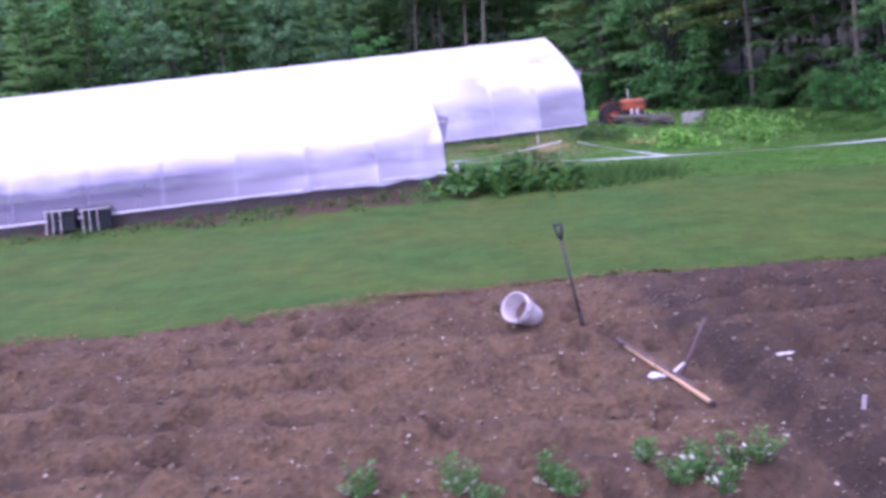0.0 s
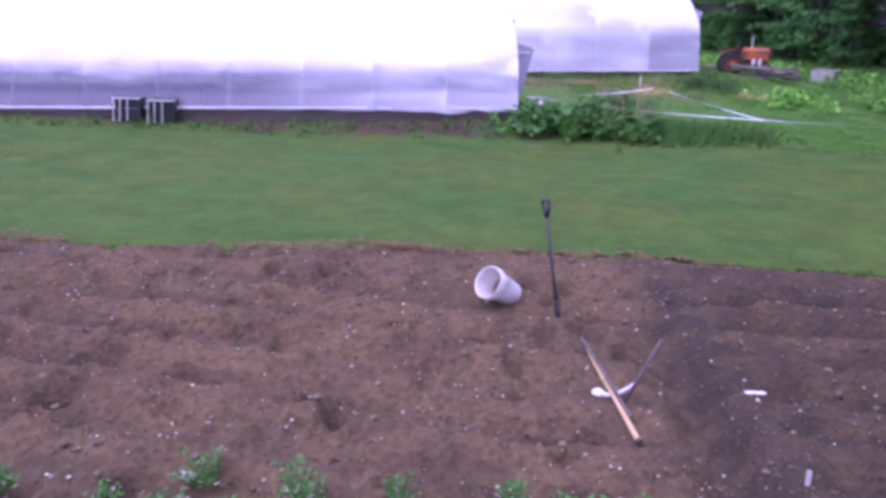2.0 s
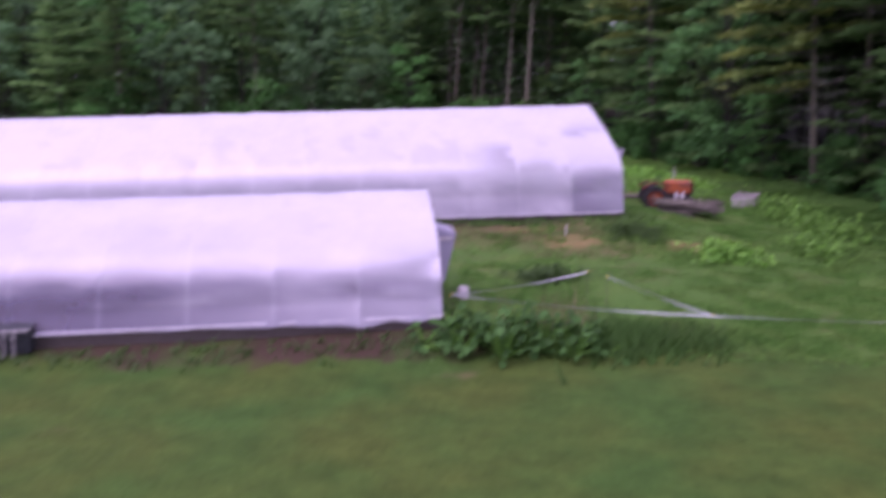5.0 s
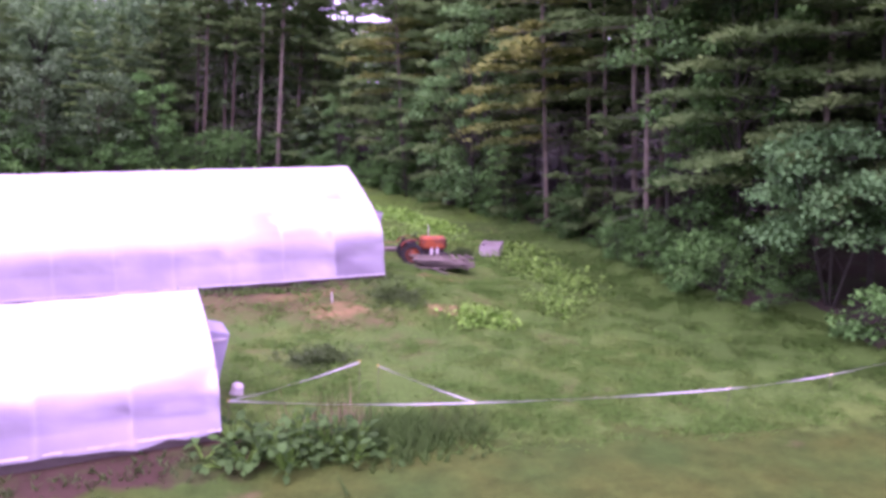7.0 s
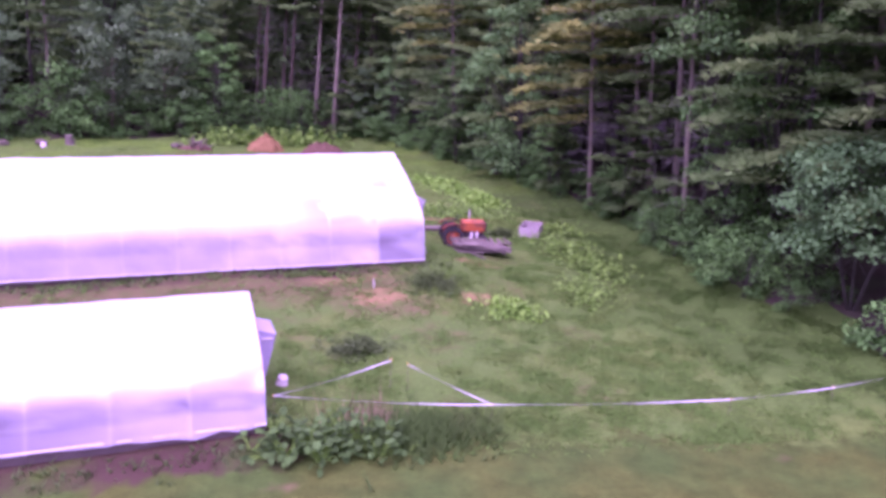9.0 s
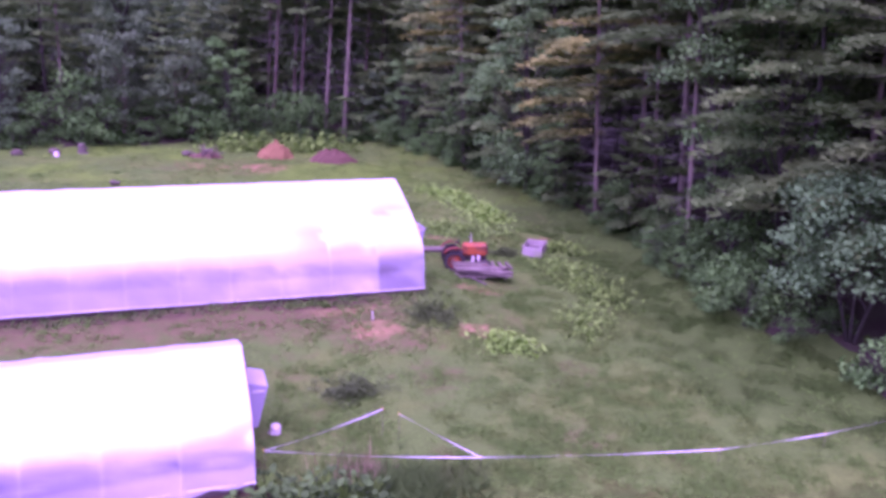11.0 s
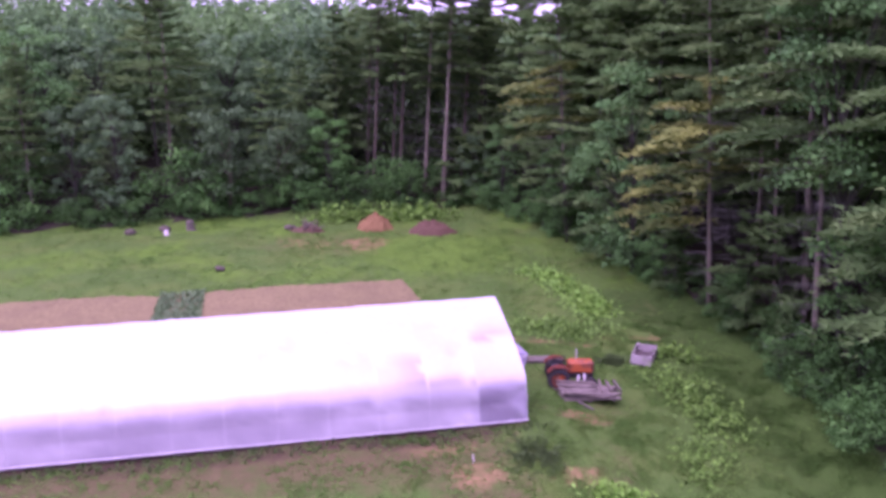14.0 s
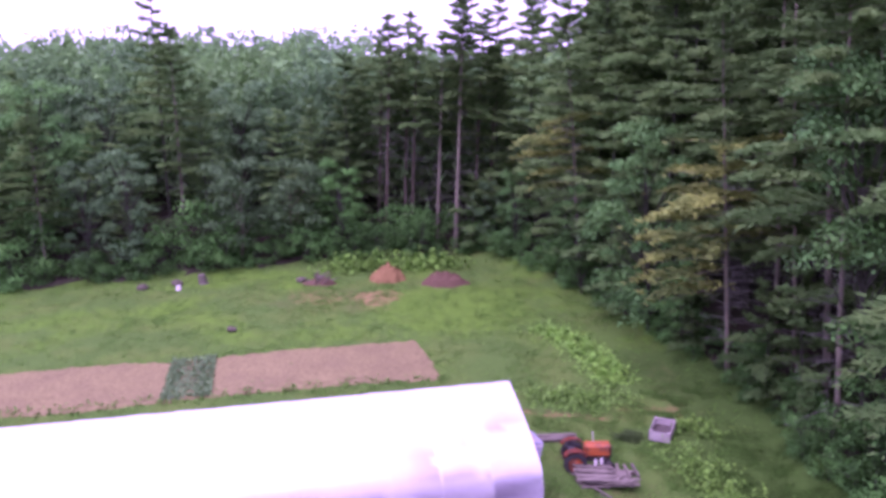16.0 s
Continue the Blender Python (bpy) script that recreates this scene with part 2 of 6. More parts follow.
BARK = material("bark", (0.057, 0.0594, 0.0422), rough=0.9, scale=2.5, fine=18, spread=0.35, bump=0.8, depth=0.04, each=0.25, spec=0.1)
PALE_BARK = material("pale_bark", (0.179, 0.164, 0.11), rough=0.85, scale=2.5, fine=14, spread=0.35, second=(0.092, 0.0901, 0.0672), bump=0.6, depth=0.03, spec=0.1)
BROWN_BARK = material("brown_bark", (0.115, 0.0975, 0.0653), rough=0.9, scale=2.5, fine=14, spread=0.3, second=(0.0782, 0.07, 0.0499), bump=0.6, depth=0.03, each=0.25, spec=0.1)
DEAD_WOOD = material("dead_branches", (0.175, 0.18, 0.139), rough=0.9, scale=3, fine=20, bump=0.4, spec=0.1)
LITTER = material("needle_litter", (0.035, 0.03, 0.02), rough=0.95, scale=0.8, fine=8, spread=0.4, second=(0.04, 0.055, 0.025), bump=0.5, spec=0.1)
GREY_WOOD = material("weathered_wood", (0.165, 0.148, 0.112), rough=0.85, scale=3, fine=25, spread=0.3, second=(0.12, 0.105, 0.085), bump=0.5, each=0.25, spec=0.15)
PALE_BOARD = material("pale_board", (0.36, 0.33, 0.3), rough=0.8, scale=2.5, fine=20, spread=0.25, second=(0.24, 0.21, 0.19), bump=0.4, spec=0.2)
BATTEN = material("painted_batten", (0.6, 0.57, 0.58), rough=0.7, scale=2.5, fine=20, spread=0.2, second=(0.42, 0.4, 0.4), bump=0.3, spec=0.2)
BASE_WOOD = material("dark_board", (0.095, 0.08, 0.068), rough=0.85, scale=1.5, fine=20, spread=0.3, bump=0.5, spec=0.15)
PALE_WOOD = material("pale_handle_wood", (0.45, 0.3, 0.15), rough=0.6, scale=8, fine=60, spread=0.2, second=(0.42, 0.27, 0.15), bump=0.2)
DARK_METAL = material("dark_steel", (0.055, 0.05, 0.05), rough=0.55, metal=0.6, scale=12, fine=70, spread=0.3, second=(0.1, 0.06, 0.04), bump=0.2)
GALV = material("galvanised_pipe", (0.2, 0.19, 0.2), rough=0.5, metal=0.5, scale=4, fine=40, spread=0.15, bump=0.1)
PALE_PIPE = material("pale_pipe", (0.6, 0.59, 0.57), rough=0.5, metal=0.2, scale=6, fine=40, spread=0.2, second=(0.4, 0.33, 0.28), bump=0.1)
WHITE_PLASTIC = material("white_plastic", (0.54, 0.50, 0.48), rough=0.45, scale=7, fine=50, spread=0.08, second=(0.42, 0.35, 0.3), amount=0.6, bump=0.1, spec=0.4)
BLACK_PLASTIC = material("black_plastic", (0.03, 0.034, 0.035), rough=0.55, scale=9, fine=60, spread=0.3, bump=0.15)
WHITE_TAPE = material("fence_tape", (0.6, 0.6, 0.6), rough=0.6, scale=9, fine=90, spread=0.12, bump=0.2)
YELLOW = material("yellow_plastic", (0.65, 0.52, 0.05), rough=0.5, scale=9, fine=60, spread=0.1, bump=0)
ORANGE = material("orange_paint", (0.36, 0.085, 0.018), rough=0.5, scale=3, fine=30, spread=0.2, second=(0.17, 0.055, 0.028), amount=1.0, bump=0.2, spec=0.4)
OLD_IRON = material("old_iron", (0.105, 0.075, 0.066), rough=0.75, scale=9, fine=50, spread=0.35, second=(0.06, 0.042, 0.038), bump=0.3, spec=0.3)
RUSTY = material("rusty_red_paint", (0.16, 0.035, 0.015), rough=0.7, scale=4, fine=30, spread=0.35, second=(0.07, 0.03, 0.018), amount=1.0, bump=0.3, spec=0.2)
RUBBER = material("tyre_rubber", (0.03, 0.028, 0.03), rough=0.85, scale=6, fine=40, spread=0.3, second=(0.07, 0.06, 0.05), bump=0.4)
GREY_FILM = material("grey_sheet", (0.3, 0.28, 0.345), rough=0.5, scale=2.5, fine=20, spread=0.1, second=(0.25, 0.235, 0.3), bump=0.1, spec=0.4)
ORANGE_EARTH = material("orange_earth", (0.205, 0.125, 0.05), rough=0.95, scale=1.5, fine=14, spread=0.35, bump=0.8, depth=0.05, spec=0.1)
BRUSH = material("cut_brush", (0.16, 0.138, 0.1), rough=0.9, scale=3, fine=20, spread=0.45, bump=0.9, depth=0.06, spec=0.1)
BROWN_EARTH = material("brown_compost", (0.11, 0.07, 0.042), rough=0.95, scale=1.5, fine=14, spread=0.35, bump=0.8, depth=0.05, spec=0.1)
STONE = material("field_stone", (0.085, 0.078, 0.05), rough=0.9, scale=3, fine=25, spread=0.25, bump=0.6)
CROP = material("crop_leaf", (0.114, 0.216, 0.078), rough=0.6, scale=1, fine=8, bump=0, island=0.3, thin=0.3)


# ---- mesh tools ----
class Geo:
    """Vertices and faces of one mesh, put together from shaped pieces."""

    def __init__(self):
        self.v, self.f = [], []

    def add(self, v, f, m=None):
        k = len(self.v)
        self.v += [tuple(m @ Vector(p)) if m is not None else tuple(p) for p in v]
        self.f += [tuple(i + k for i in q) for q in f]
        return self

    def box(self, size, m=None, bevel=0.01):
        """A box with chamfered edges, its middle at the origin."""
        x, y, z = (s / 2 for s in size)
        c = min(bevel, x * 0.45, y * 0.45, z * 0.45)
        bm = bmesh.new()
        bmesh.ops.create_cube(bm, size=1, matrix=Matrix.Diagonal((2 * x, 2 * y, 2 * z, 1)))
        if c > 0:
            bmesh.ops.bevel(bm, geom=bm.edges[:], offset=c, segments=1, affect="EDGES")
        bm.verts.index_update()
        self.add([p.co.copy() for p in bm.verts], [[p.index for p in q.verts] for q in bm.faces], m)
        bm.free()
        return self

    def tube(self, points, radii, sides=8, close=True, m=None):
        """A round tube along points, its radius given at each."""
        pts = [Vector(p) for p in points]
        radii = radii if hasattr(radii, "__len__") else [radii] * len(pts)
        v, f = [], []
        for i, p in enumerate(pts):
            d = (pts[min(i + 1, len(pts) - 1)] - pts[max(i - 1, 0)]).normalized()
            a = d.cross(Vector((0.31, 0.17, 0.93)) if abs(d.z) < 0.85 else Vector((0.93, 0.2, 0.1))).normalized()
            b = d.cross(a)
            v += [p + (a * math.cos(2 * math.pi * k / sides) + b * math.sin(2 * math.pi * k / sides)) * radii[i] for k in range(sides)]
        for i in range(len(pts) - 1):
            f += [(i * sides + k, i * sides + (k + 1) % sides, (i + 1) * sides + (k + 1) % sides, (i + 1) * sides + k) for k in range(sides)]
        if close:
            f += [tuple(range(sides - 1, -1, -1)), tuple((len(pts) - 1) * sides + k for k in range(sides))]
        return self.add(v, f, m)

    def lathe(self, outline, sides=24, m=None):
        """A round body: the outline's (radius, height) turned about z."""
        v, f = [], []
        for r, z in outline:
            v += [(r * math.cos(2 * math.pi * k / sides), r * math.sin(2 * math.pi * k / sides), z) for k in range(sides)]
        for i in range(len(outline) - 1):
            f += [(i * sides + k, i * sides + (k + 1) % sides, (i + 1) * sides + (k + 1) % sides, (i + 1) * sides + k) for k in range(sides)]
        return self.add(v, f, m)

    def object(self, name, mat, parent=None, label="", smooth=False):
        me = bpy.data.meshes.new(name)
        me.from_pydata(self.v, [], self.f)
        return finish(me, name, mat, parent, label, smooth)


def finish(me, name, mat, parent=None, label="", smooth=False):
    me.materials.append(mat)
    if smooth:
        me.polygons.foreach_set("use_smooth", np.ones(len(me.polygons), bool))
    me.update()
    ob = new(name, me)
    ob.parent = parent
    return tagged(ob, label)


def sheet(verts, faces, name, mat, parent=None, label="", smooth=False):
    """A mesh from arrays: vertices (n, 3), faces (m, 3 or 4)."""
    me = bpy.data.meshes.new(name)
    verts, faces = np.asarray(verts, np.float32), np.asarray(faces, np.int32)
    k = faces.shape[1]
    me.vertices.add(len(verts)), me.loops.add(faces.size), me.polygons.add(len(faces))
    me.vertices.foreach_set("co", verts.ravel())
    me.loops.foreach_set("vertex_index", faces.ravel())
    me.polygons.foreach_set("loop_start", np.arange(0, faces.size, k, dtype=np.int32))
    me.update(calc_edges=True)
    me.validate()
    return finish(me, name, mat, parent, label, smooth)


def soft_sheet(normals, *rest, **named):
    """A sheet of leaves that takes light as one soft mass: its normals are given."""
    ob = sheet(*rest, **named)
    normals = normals / np.linalg.norm(normals, axis=1)[:, None]
    ob.data.normals_split_custom_set_from_vertices(normals.astype(float).tolist())
    return ob


def empty(name, m, label, category, group="", kind=""):
    ob = new(name)
    ob.empty_display_size = 0.2
    ob.matrix_basis = m
    return tagged(ob, label, category, group, kind)


def lattice(xs, ys):
    """Faces of a grid of len(xs) by len(ys) points, x running fastest."""
    nx, ny = len(xs), len(ys)
    i = (np.arange(ny - 1)[:, None] * nx + np.arange(nx - 1)[None]).ravel()
    return np.stack([i, i + 1, i + nx + 1, i + nx], 1)


def smooth(a, b, x):
    t = np.clip((x - a) / (b - a), 0, 1)
    return t * t * (3 - 2 * t)


def waves(x, y, scale, seed=0, octaves=4):
    """Smooth random relief between about -1 and 1, for arrays."""
    g = np.random.RandomState(seed)
    out, amp = np.zeros(np.broadcast(x, y).shape), 1.0
    for o in range(octaves):
        for _ in range(4):
            a, ph = g.uniform(0, 2 * np.pi), g.uniform(0, 2 * np.pi)
            k = 2 * np.pi / scale * 2**o * g.uniform(0.7, 1.3)
            out += amp * 0.4 * np.sin(k * (np.cos(a) * x + np.sin(a) * y) + ph + 1.3 * np.sin(k * 0.6 * (np.sin(a) * x - np.cos(a) * y) + ph * 2))
        amp *= 0.55
    return out


def patches(x, y, scale, seed=0, octaves=3):
    """Irregular blotches with no direction, between about -1 and 1, for arrays."""
    g = np.random.RandomState(seed)
    out, amp, total = np.zeros(np.broadcast(x, y).shape), 1.0, 0.0
    for o in range(octaves):
        table = g.uniform(-1, 1, (128, 128))
        a, b = np.asarray(x) / scale * 2**o + 37.3 * o, np.asarray(y) / scale * 2**o + 11.7 * o
        i, j = np.floor(a).astype(int), np.floor(b).astype(int)
        u, v = a - i, b - j
        u, v = u * u * (3 - 2 * u), v * v * (3 - 2 * v)
        i0, i1, j0, j1 = i % 128, (i + 1) % 128, j % 128, (j + 1) % 128
        out += amp * ((table[i0, j0] * (1 - u) + table[i1, j0] * u) * (1 - v) + (table[i0, j1] * (1 - u) + table[i1, j1] * u) * v)
        total += amp
        amp *= 0.6
    return out / total * 1.7


# ---- the lie of the land ----
H1, H2 = radians(9.7), radians(6.9)  # headings of the two greenhouses
C1, C2 = Vector((-0.12, 16.5, 0.28)), Vector((4.68, 28.1, 0.55))  # their near right-hand corners, on the ground


def along(corner, heading, x, y):
    """Metres to the left along a greenhouse, and across it."""
    dx, dy = x - corner.x, y - corner.y
    return -dx * np.cos(heading) - dy * np.sin(heading), -dx * np.sin(heading) + dy * np.cos(heading)


def wood_edge(y):
    """x of the foot of the woods on the right."""
    return np.interp(y, [-20, 10, 16, 19, 22, 25, 28, 33, 39, 45, 51, 58, 65, 90], [40, 28, 20.0, 16.8, 15.8, 15.4, 14.8, 15.0, 14.8, 13.6, 12.0, 9.6, 5.5, 3.0])


def back_edge(x):
    """y of the foot of the woods at the far side."""
    return np.interp(x, [-120, -60, -27, -20, -14, -7, -2, 4, 10], [40, 50, 57, 59, 62, 63.5, 64, 65.5, 66])


def height(x, y):
    x, y = np.asarray(x, float), np.asarray(y, float)
    s1, u1 = along(C1, H1, x, y)
    s2, u2 = along(C2, H2, x, y)
    z = 0.07 * waves(x, y, 14, 3, 3) * smooth(9, 16, y)
    z = z + (0.26 - 0.02 * np.clip(s1, 0, 26)) * smooth(-1.1, -0.1, u1) * (1 - smooth(6, 9, u1)) * smooth(-1.6, -0.2, s1)
    z = z + (0.52 - 0.03 * np.clip(s2, 0, 30)) * smooth(-4.5, -0.3, u2) * (1 - smooth(7, 14, u2)) * smooth(-6, 0, s2)
    z = z - 0.28 * np.exp(-(((x - 10) / 4.5) ** 2) - ((y - 24) / 4.5) ** 2)
    z = z + 0.14 * np.clip(x - wood_edge(y) + 1.5, 0, 30) + 0.1 * np.clip(y - back_edge(x), 0, 30)
    return z


def gz(x, y):
    return float(height(x, y))


def ground():
    xs = np.concatenate([np.linspace(-900, -70, 22), np.arange(-66, -32, 2), np.arange(-30, 24, 0.33), np.arange(24, 60, 2), np.linspace(64, 900, 22)])
    ys = np.concatenate([np.linspace(-500, -16, 20), np.arange(-12, 0, 1), np.arange(0, 66, 0.33), np.arange(66, 120, 2), np.linspace(124, 1200, 22)])
    x, y = np.meshgrid(xs, ys)
    z = height(x, y) + 0.025 * waves(x, y, 1.6, 7, 3) * smooth(15.5, 17, y)
    z += 4 * smooth(85, 190, y) + 10 * smooth(45, 130, x) * smooth(0, 60, y)
    inside = (x > GX0 + 0.15) & (x < GX1 - 0.15) & (y > GY0 + 0.15) & (y < garden_edge(x) - 0.22)
    z[inside] -= 0.5
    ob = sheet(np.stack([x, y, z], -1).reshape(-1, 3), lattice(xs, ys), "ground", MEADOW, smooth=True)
    s1, u1 = along(C1, H1, x, y)
    s2, u2 = along(C2, H2, x, y)
    blot = waves(x, y, 3.0, 21, 3)

    def spot(cx, cy, rx, ry, soft=0.5):
        return np.clip(1.3 - np.hypot((x - cx) / rx, (y - cy) / ry) ** 2 + soft * 0.4 * blot, 0, 1)

    lawn = smooth(-0.7, -0.35, y - garden_edge(x)) * (1 - smooth(14.4, 18.6, y + 0.06 * (x - 3) + 0.5 * blot)) * (0.95 + 0.06 * waves(x, y, 2.4, 35, 3))
    bare = 0.72 * smooth(-1.35, -0.7, u1 + 0.25 * blot - 0.55 * smooth(3, 8, s1)) * (1 - smooth(-0.1, 0.1, u1)) * (s1 > -1.2) * np.clip(0.86 + 0.3 * waves(x, y, 2.6, 31, 3), 0, 1)
    bare = np.maximum(bare, 0.55 * smooth(-1.3, -0.5, u2) * (1 - smooth(0, 0.2, u2)) * smooth(-0.5, 1.5, s2))
    bare = np.maximum(bare, (u1 > -0.05) * (u1 < 5.7) * (s1 > 0) * 1.0)
    bare = np.maximum(bare, (u2 > 0) * (u2 < 6.2) * (s2 > 0) * 1.0)
    sand = 0 * x
    for cx, cy, rx, ry, k in ((3.0, 25.3, 1.1, 0.7, 0.6), (6.0, 25.4, 0.9, 0.6, 0.5), (6.9, 28.75, 0.95, 0.5, 1.0), (-6, 54.5, 2.5, 1.6, 0.35), (-2.3, 54.5, 1.6, 2.2, 0.6), (11.5, 36.5, 0.6, 2.0, 0.3), (2.2, 26.6, 1.6, 0.5, 0.4), (7.0, 36.0, 3.2, 0.3, 0.6), (10.4, 37.0, 1.6, 0.3, 0.55)):
        sand = np.maximum(sand, k * spot(cx, cy, rx, ry))
    dry = 0.8 * smooth(-4.4, -1.2, u2) * (1 - smooth(-0.6, 0, u2)) * smooth(-1, 2.5, s2)
    for cx, cy, rx, ry, k in ((3.0, 25.0, 2.0, 1.4, 0.6), (-5, 54, 5, 4, 0.4), (6.9, 28.75, 1.2, 0.65, 0.7), (6.5, 36.2, 3.8, 0.25, 0.6), (1.0, 58, 6, 3, 0.25), (12.0, 40.0, 1.2, 6.0, 0.25)):
        dry = np.maximum(dry, k * spot(cx, cy, rx, ry))
    dry = np.maximum(dry, (0.16 + 0.2 * waves(x, y, 4.5, 23, 3)) * smooth(16.2, 18, y) * (1 - smooth(30, 38, y)) * (1 - smooth(8, 12, x)))
    for cx, cy, rx, ry, k in ((-1.6, 10.35, 0.16, 0.1, 0.9), (2.35, 10.4, 0.3, 0.2, 0.5), (2.3, 15.4, 0.25, 0.12, 0.8), (10.2, 15.1, 0.3, 0.15, 0.7), (0.2, 14.9, 0.3, 0.12, 0.6), (-4.8, 12.6, 0.3, 0.16, 0.4), (5.6, 12.4, 0.35, 0.2, 0.45)):
        dry = np.maximum(dry, k * spot(cx, cy, rx, ry))
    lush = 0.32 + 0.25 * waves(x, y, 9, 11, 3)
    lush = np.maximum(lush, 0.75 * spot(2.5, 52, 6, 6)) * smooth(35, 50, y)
    me = ob.data
    # the woods' shade painted into the grass, darker near their foot
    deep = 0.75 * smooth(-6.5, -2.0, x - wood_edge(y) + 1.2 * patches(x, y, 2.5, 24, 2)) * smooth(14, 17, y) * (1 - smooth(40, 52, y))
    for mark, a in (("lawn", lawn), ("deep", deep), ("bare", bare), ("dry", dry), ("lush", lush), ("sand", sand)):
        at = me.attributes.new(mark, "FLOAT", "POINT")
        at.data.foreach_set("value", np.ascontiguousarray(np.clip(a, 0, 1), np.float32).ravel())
    return tagged(ob, "uneven green meadow with mown lawn and bare patches", "ground", kind="structure")


GX0, GX1, GY0 = -9.0, 10.0, 1.6


def garden_edge(x):
    return np.interp(x, [-9, -4, -2.4, -1.6, -0.8, 1.5, 4, 10], [7.0, 7.3, 7.4, 7.62, 7.85, 8.12, 8.22, 8.45]) + 0.05 * waves(x, 0 * x, 1.7, 41, 4)


def furrow(y):
    """x of the furrow that parts the dry bed from the damp one."""
    return 1.83 + 0.09 * (6.2 - y) + 0.03 * np.sin(y * 1.7)


trod = random.Random(47)
FOOTPRINTS = [(trod.uniform(-5.4, 1.5), trod.uniform(3.2, 7.6), trod.uniform(0, 3.14), trod.uniform(0.3, 1.0) ** 1.3) for _ in range(230)]


def footprints(x, y):
    """Where feet have pressed the bed, and the soil pushed up round them."""
    pits, rims = 0 * x, 0 * x
    for px, py, turn, deep in FOOTPRINTS:
        c, d = math.cos(turn), math.sin(turn)
        a, b = (x - px) * c + (y - py) * d, (y - py) * c - (x - px) * d
        r2 = (a / 0.115) ** 2 + (b / 0.07) ** 2
        pits, rims = pits + deep * np.exp(-(r2**2)), rims + deep * np.exp(-((np.sqrt(r2) - 1.5) ** 2) / 0.12)
    return pits, rims


def garden_height(x, y):
    """Clods, footprints, a furrow, ridges on its far side."""
    x, y = np.asarray(x, float), np.asarray(y, float)
    rim = smooth(-0.9, -0.3, y - garden_edge(x))
    z = 0.02 + 0.05 * rim + (1 - 0.6 * rim) * (0.022 * patches(x, y, 0.5, 51, 3) + 0.04 * patches(x, y, 0.13, 52, 3))
    line = furrow(y)
    # raked rows across the dry bed, trodden in places
    z = z + (x < line) * (1 - rim) * 0.05 * np.sin(2 * np.pi * (y + 0.05 * x) / 0.62 + 1.1 * np.sin(0.9 * x)) * smooth(0.15, 0.6, line - x)
    pits, rims = footprints(x, y)
    z = z - 0.1 * pits + 0.025 * rims
    near = 1 - smooth(5.9, 6.9, y)
    z = z - 0.2 * near * np.exp(-(((x - line) / 0.17) ** 2)) + 0.08 * near * np.exp(-(((x - line - 0.33) / 0.15) ** 2))
    z = z + 0.09 * np.exp(-(((x - 2.5) / 0.34) ** 2) - ((y - 6.05) / 0.2) ** 2)  # a loose heap on the damp bed
    z = z - 0.08 * smooth(1.5, 3.0, x) * smooth(0.35, 0.05, garden_edge(x) - y)
    z = z + (x > line) * 0.085 * np.sin(2 * np.pi * y / 0.52 + 0.6 * np.sin(x)) * smooth(0.3, 0.7, x - line) * (1 - 0.7 * rim)
    z = z * (1 - 0.8 * np.exp(-(((x - 0.55) / 0.22) ** 2) - ((y - 6.65) / 0.22) ** 2))  # flattened where the bucket lies
    z = z - 0.06 * smooth(0.05, 0.4, x - line) * near
    # pressed down where the long tool lies
    k = np.clip((6.05 - y) / 1.42, 0, 1)
    z = z * (1 - 0.9 * np.exp(-(((x - 1.22 - 0.325 * k) / 0.17) ** 2) - ((y - 6.05 + 1.42 * k) / 0.14) ** 2))
    return z + 0.03 * np.exp(-(((y - 3.8) / 0.25) ** 2)) + height(x, y)


def garden():
    """The tilled plot."""
    xs, ys = np.concatenate([np.arange(GX0, -5, 0.1), np.arange(-5, 5.5, 0.036), np.arange(5.5, GX1, 0.1)]), np.concatenate([np.arange(GY0, 3, 0.06), np.arange(3, 8.75, 0.036)])
    x, y = np.meshgrid(xs, ys)
    z = garden_height(x, y)
    z -= 0.3 * smooth(-0.06, 0.1, y - garden_edge(x)) + 0.25 * (1 - smooth(GX0, GX0 + 0.3, x)) + 0.25 * smooth(GX1 - 0.3, GX1, x)
    ob = sheet(np.stack([x, y, z], -1).reshape(-1, 3), lattice(xs, ys), "garden_soil", SOIL, smooth=True)
    line = furrow(y) - 0.02 + 0.08 * patches(x, y, 0.7, 55, 2)
    # shade painted into the soil: dark row valleys, furrow and footprints
    rows = np.where(x < line, np.sin(2 * np.pi * (y + 0.05 * x) / 0.62 + 1.1 * np.sin(0.9 * x)), np.sin(2 * np.pi * y / 0.52 + 0.6 * np.sin(x)))
    # the bed beyond the furrow is damp; darker too towards the near end
    darkened = 0.26 * smooth(0.1, -0.9, rows) * np.clip(0.6 + patches(x * 0.4, y, 0.9, 59, 2), 0, 1) * (1 - smooth(7.2, 7.8, y)) + 0.58 * smooth(-0.2, 0.2, x - line) + 0.16 * np.exp(-(((x - line - 0.02) / 0.2) ** 2)) * (1 - smooth(5.9, 6.9, y)) + 0.14 * patches(x, y, 1.4, 54, 3) + 0.42 * footprints(x, y)[0] + 0.25 * smooth(4.6, 3.2, y)
    at = ob.data.attributes.new("darkened", "FLOAT", "POINT")
    at.data.foreach_set("value", np.ascontiguousarray(np.clip(darkened, 0, 1), np.float32).ravel())
    return tagged(ob, "brown tilled garden soil with clods and furrows", "soil", kind="structure")


ground()
garden()


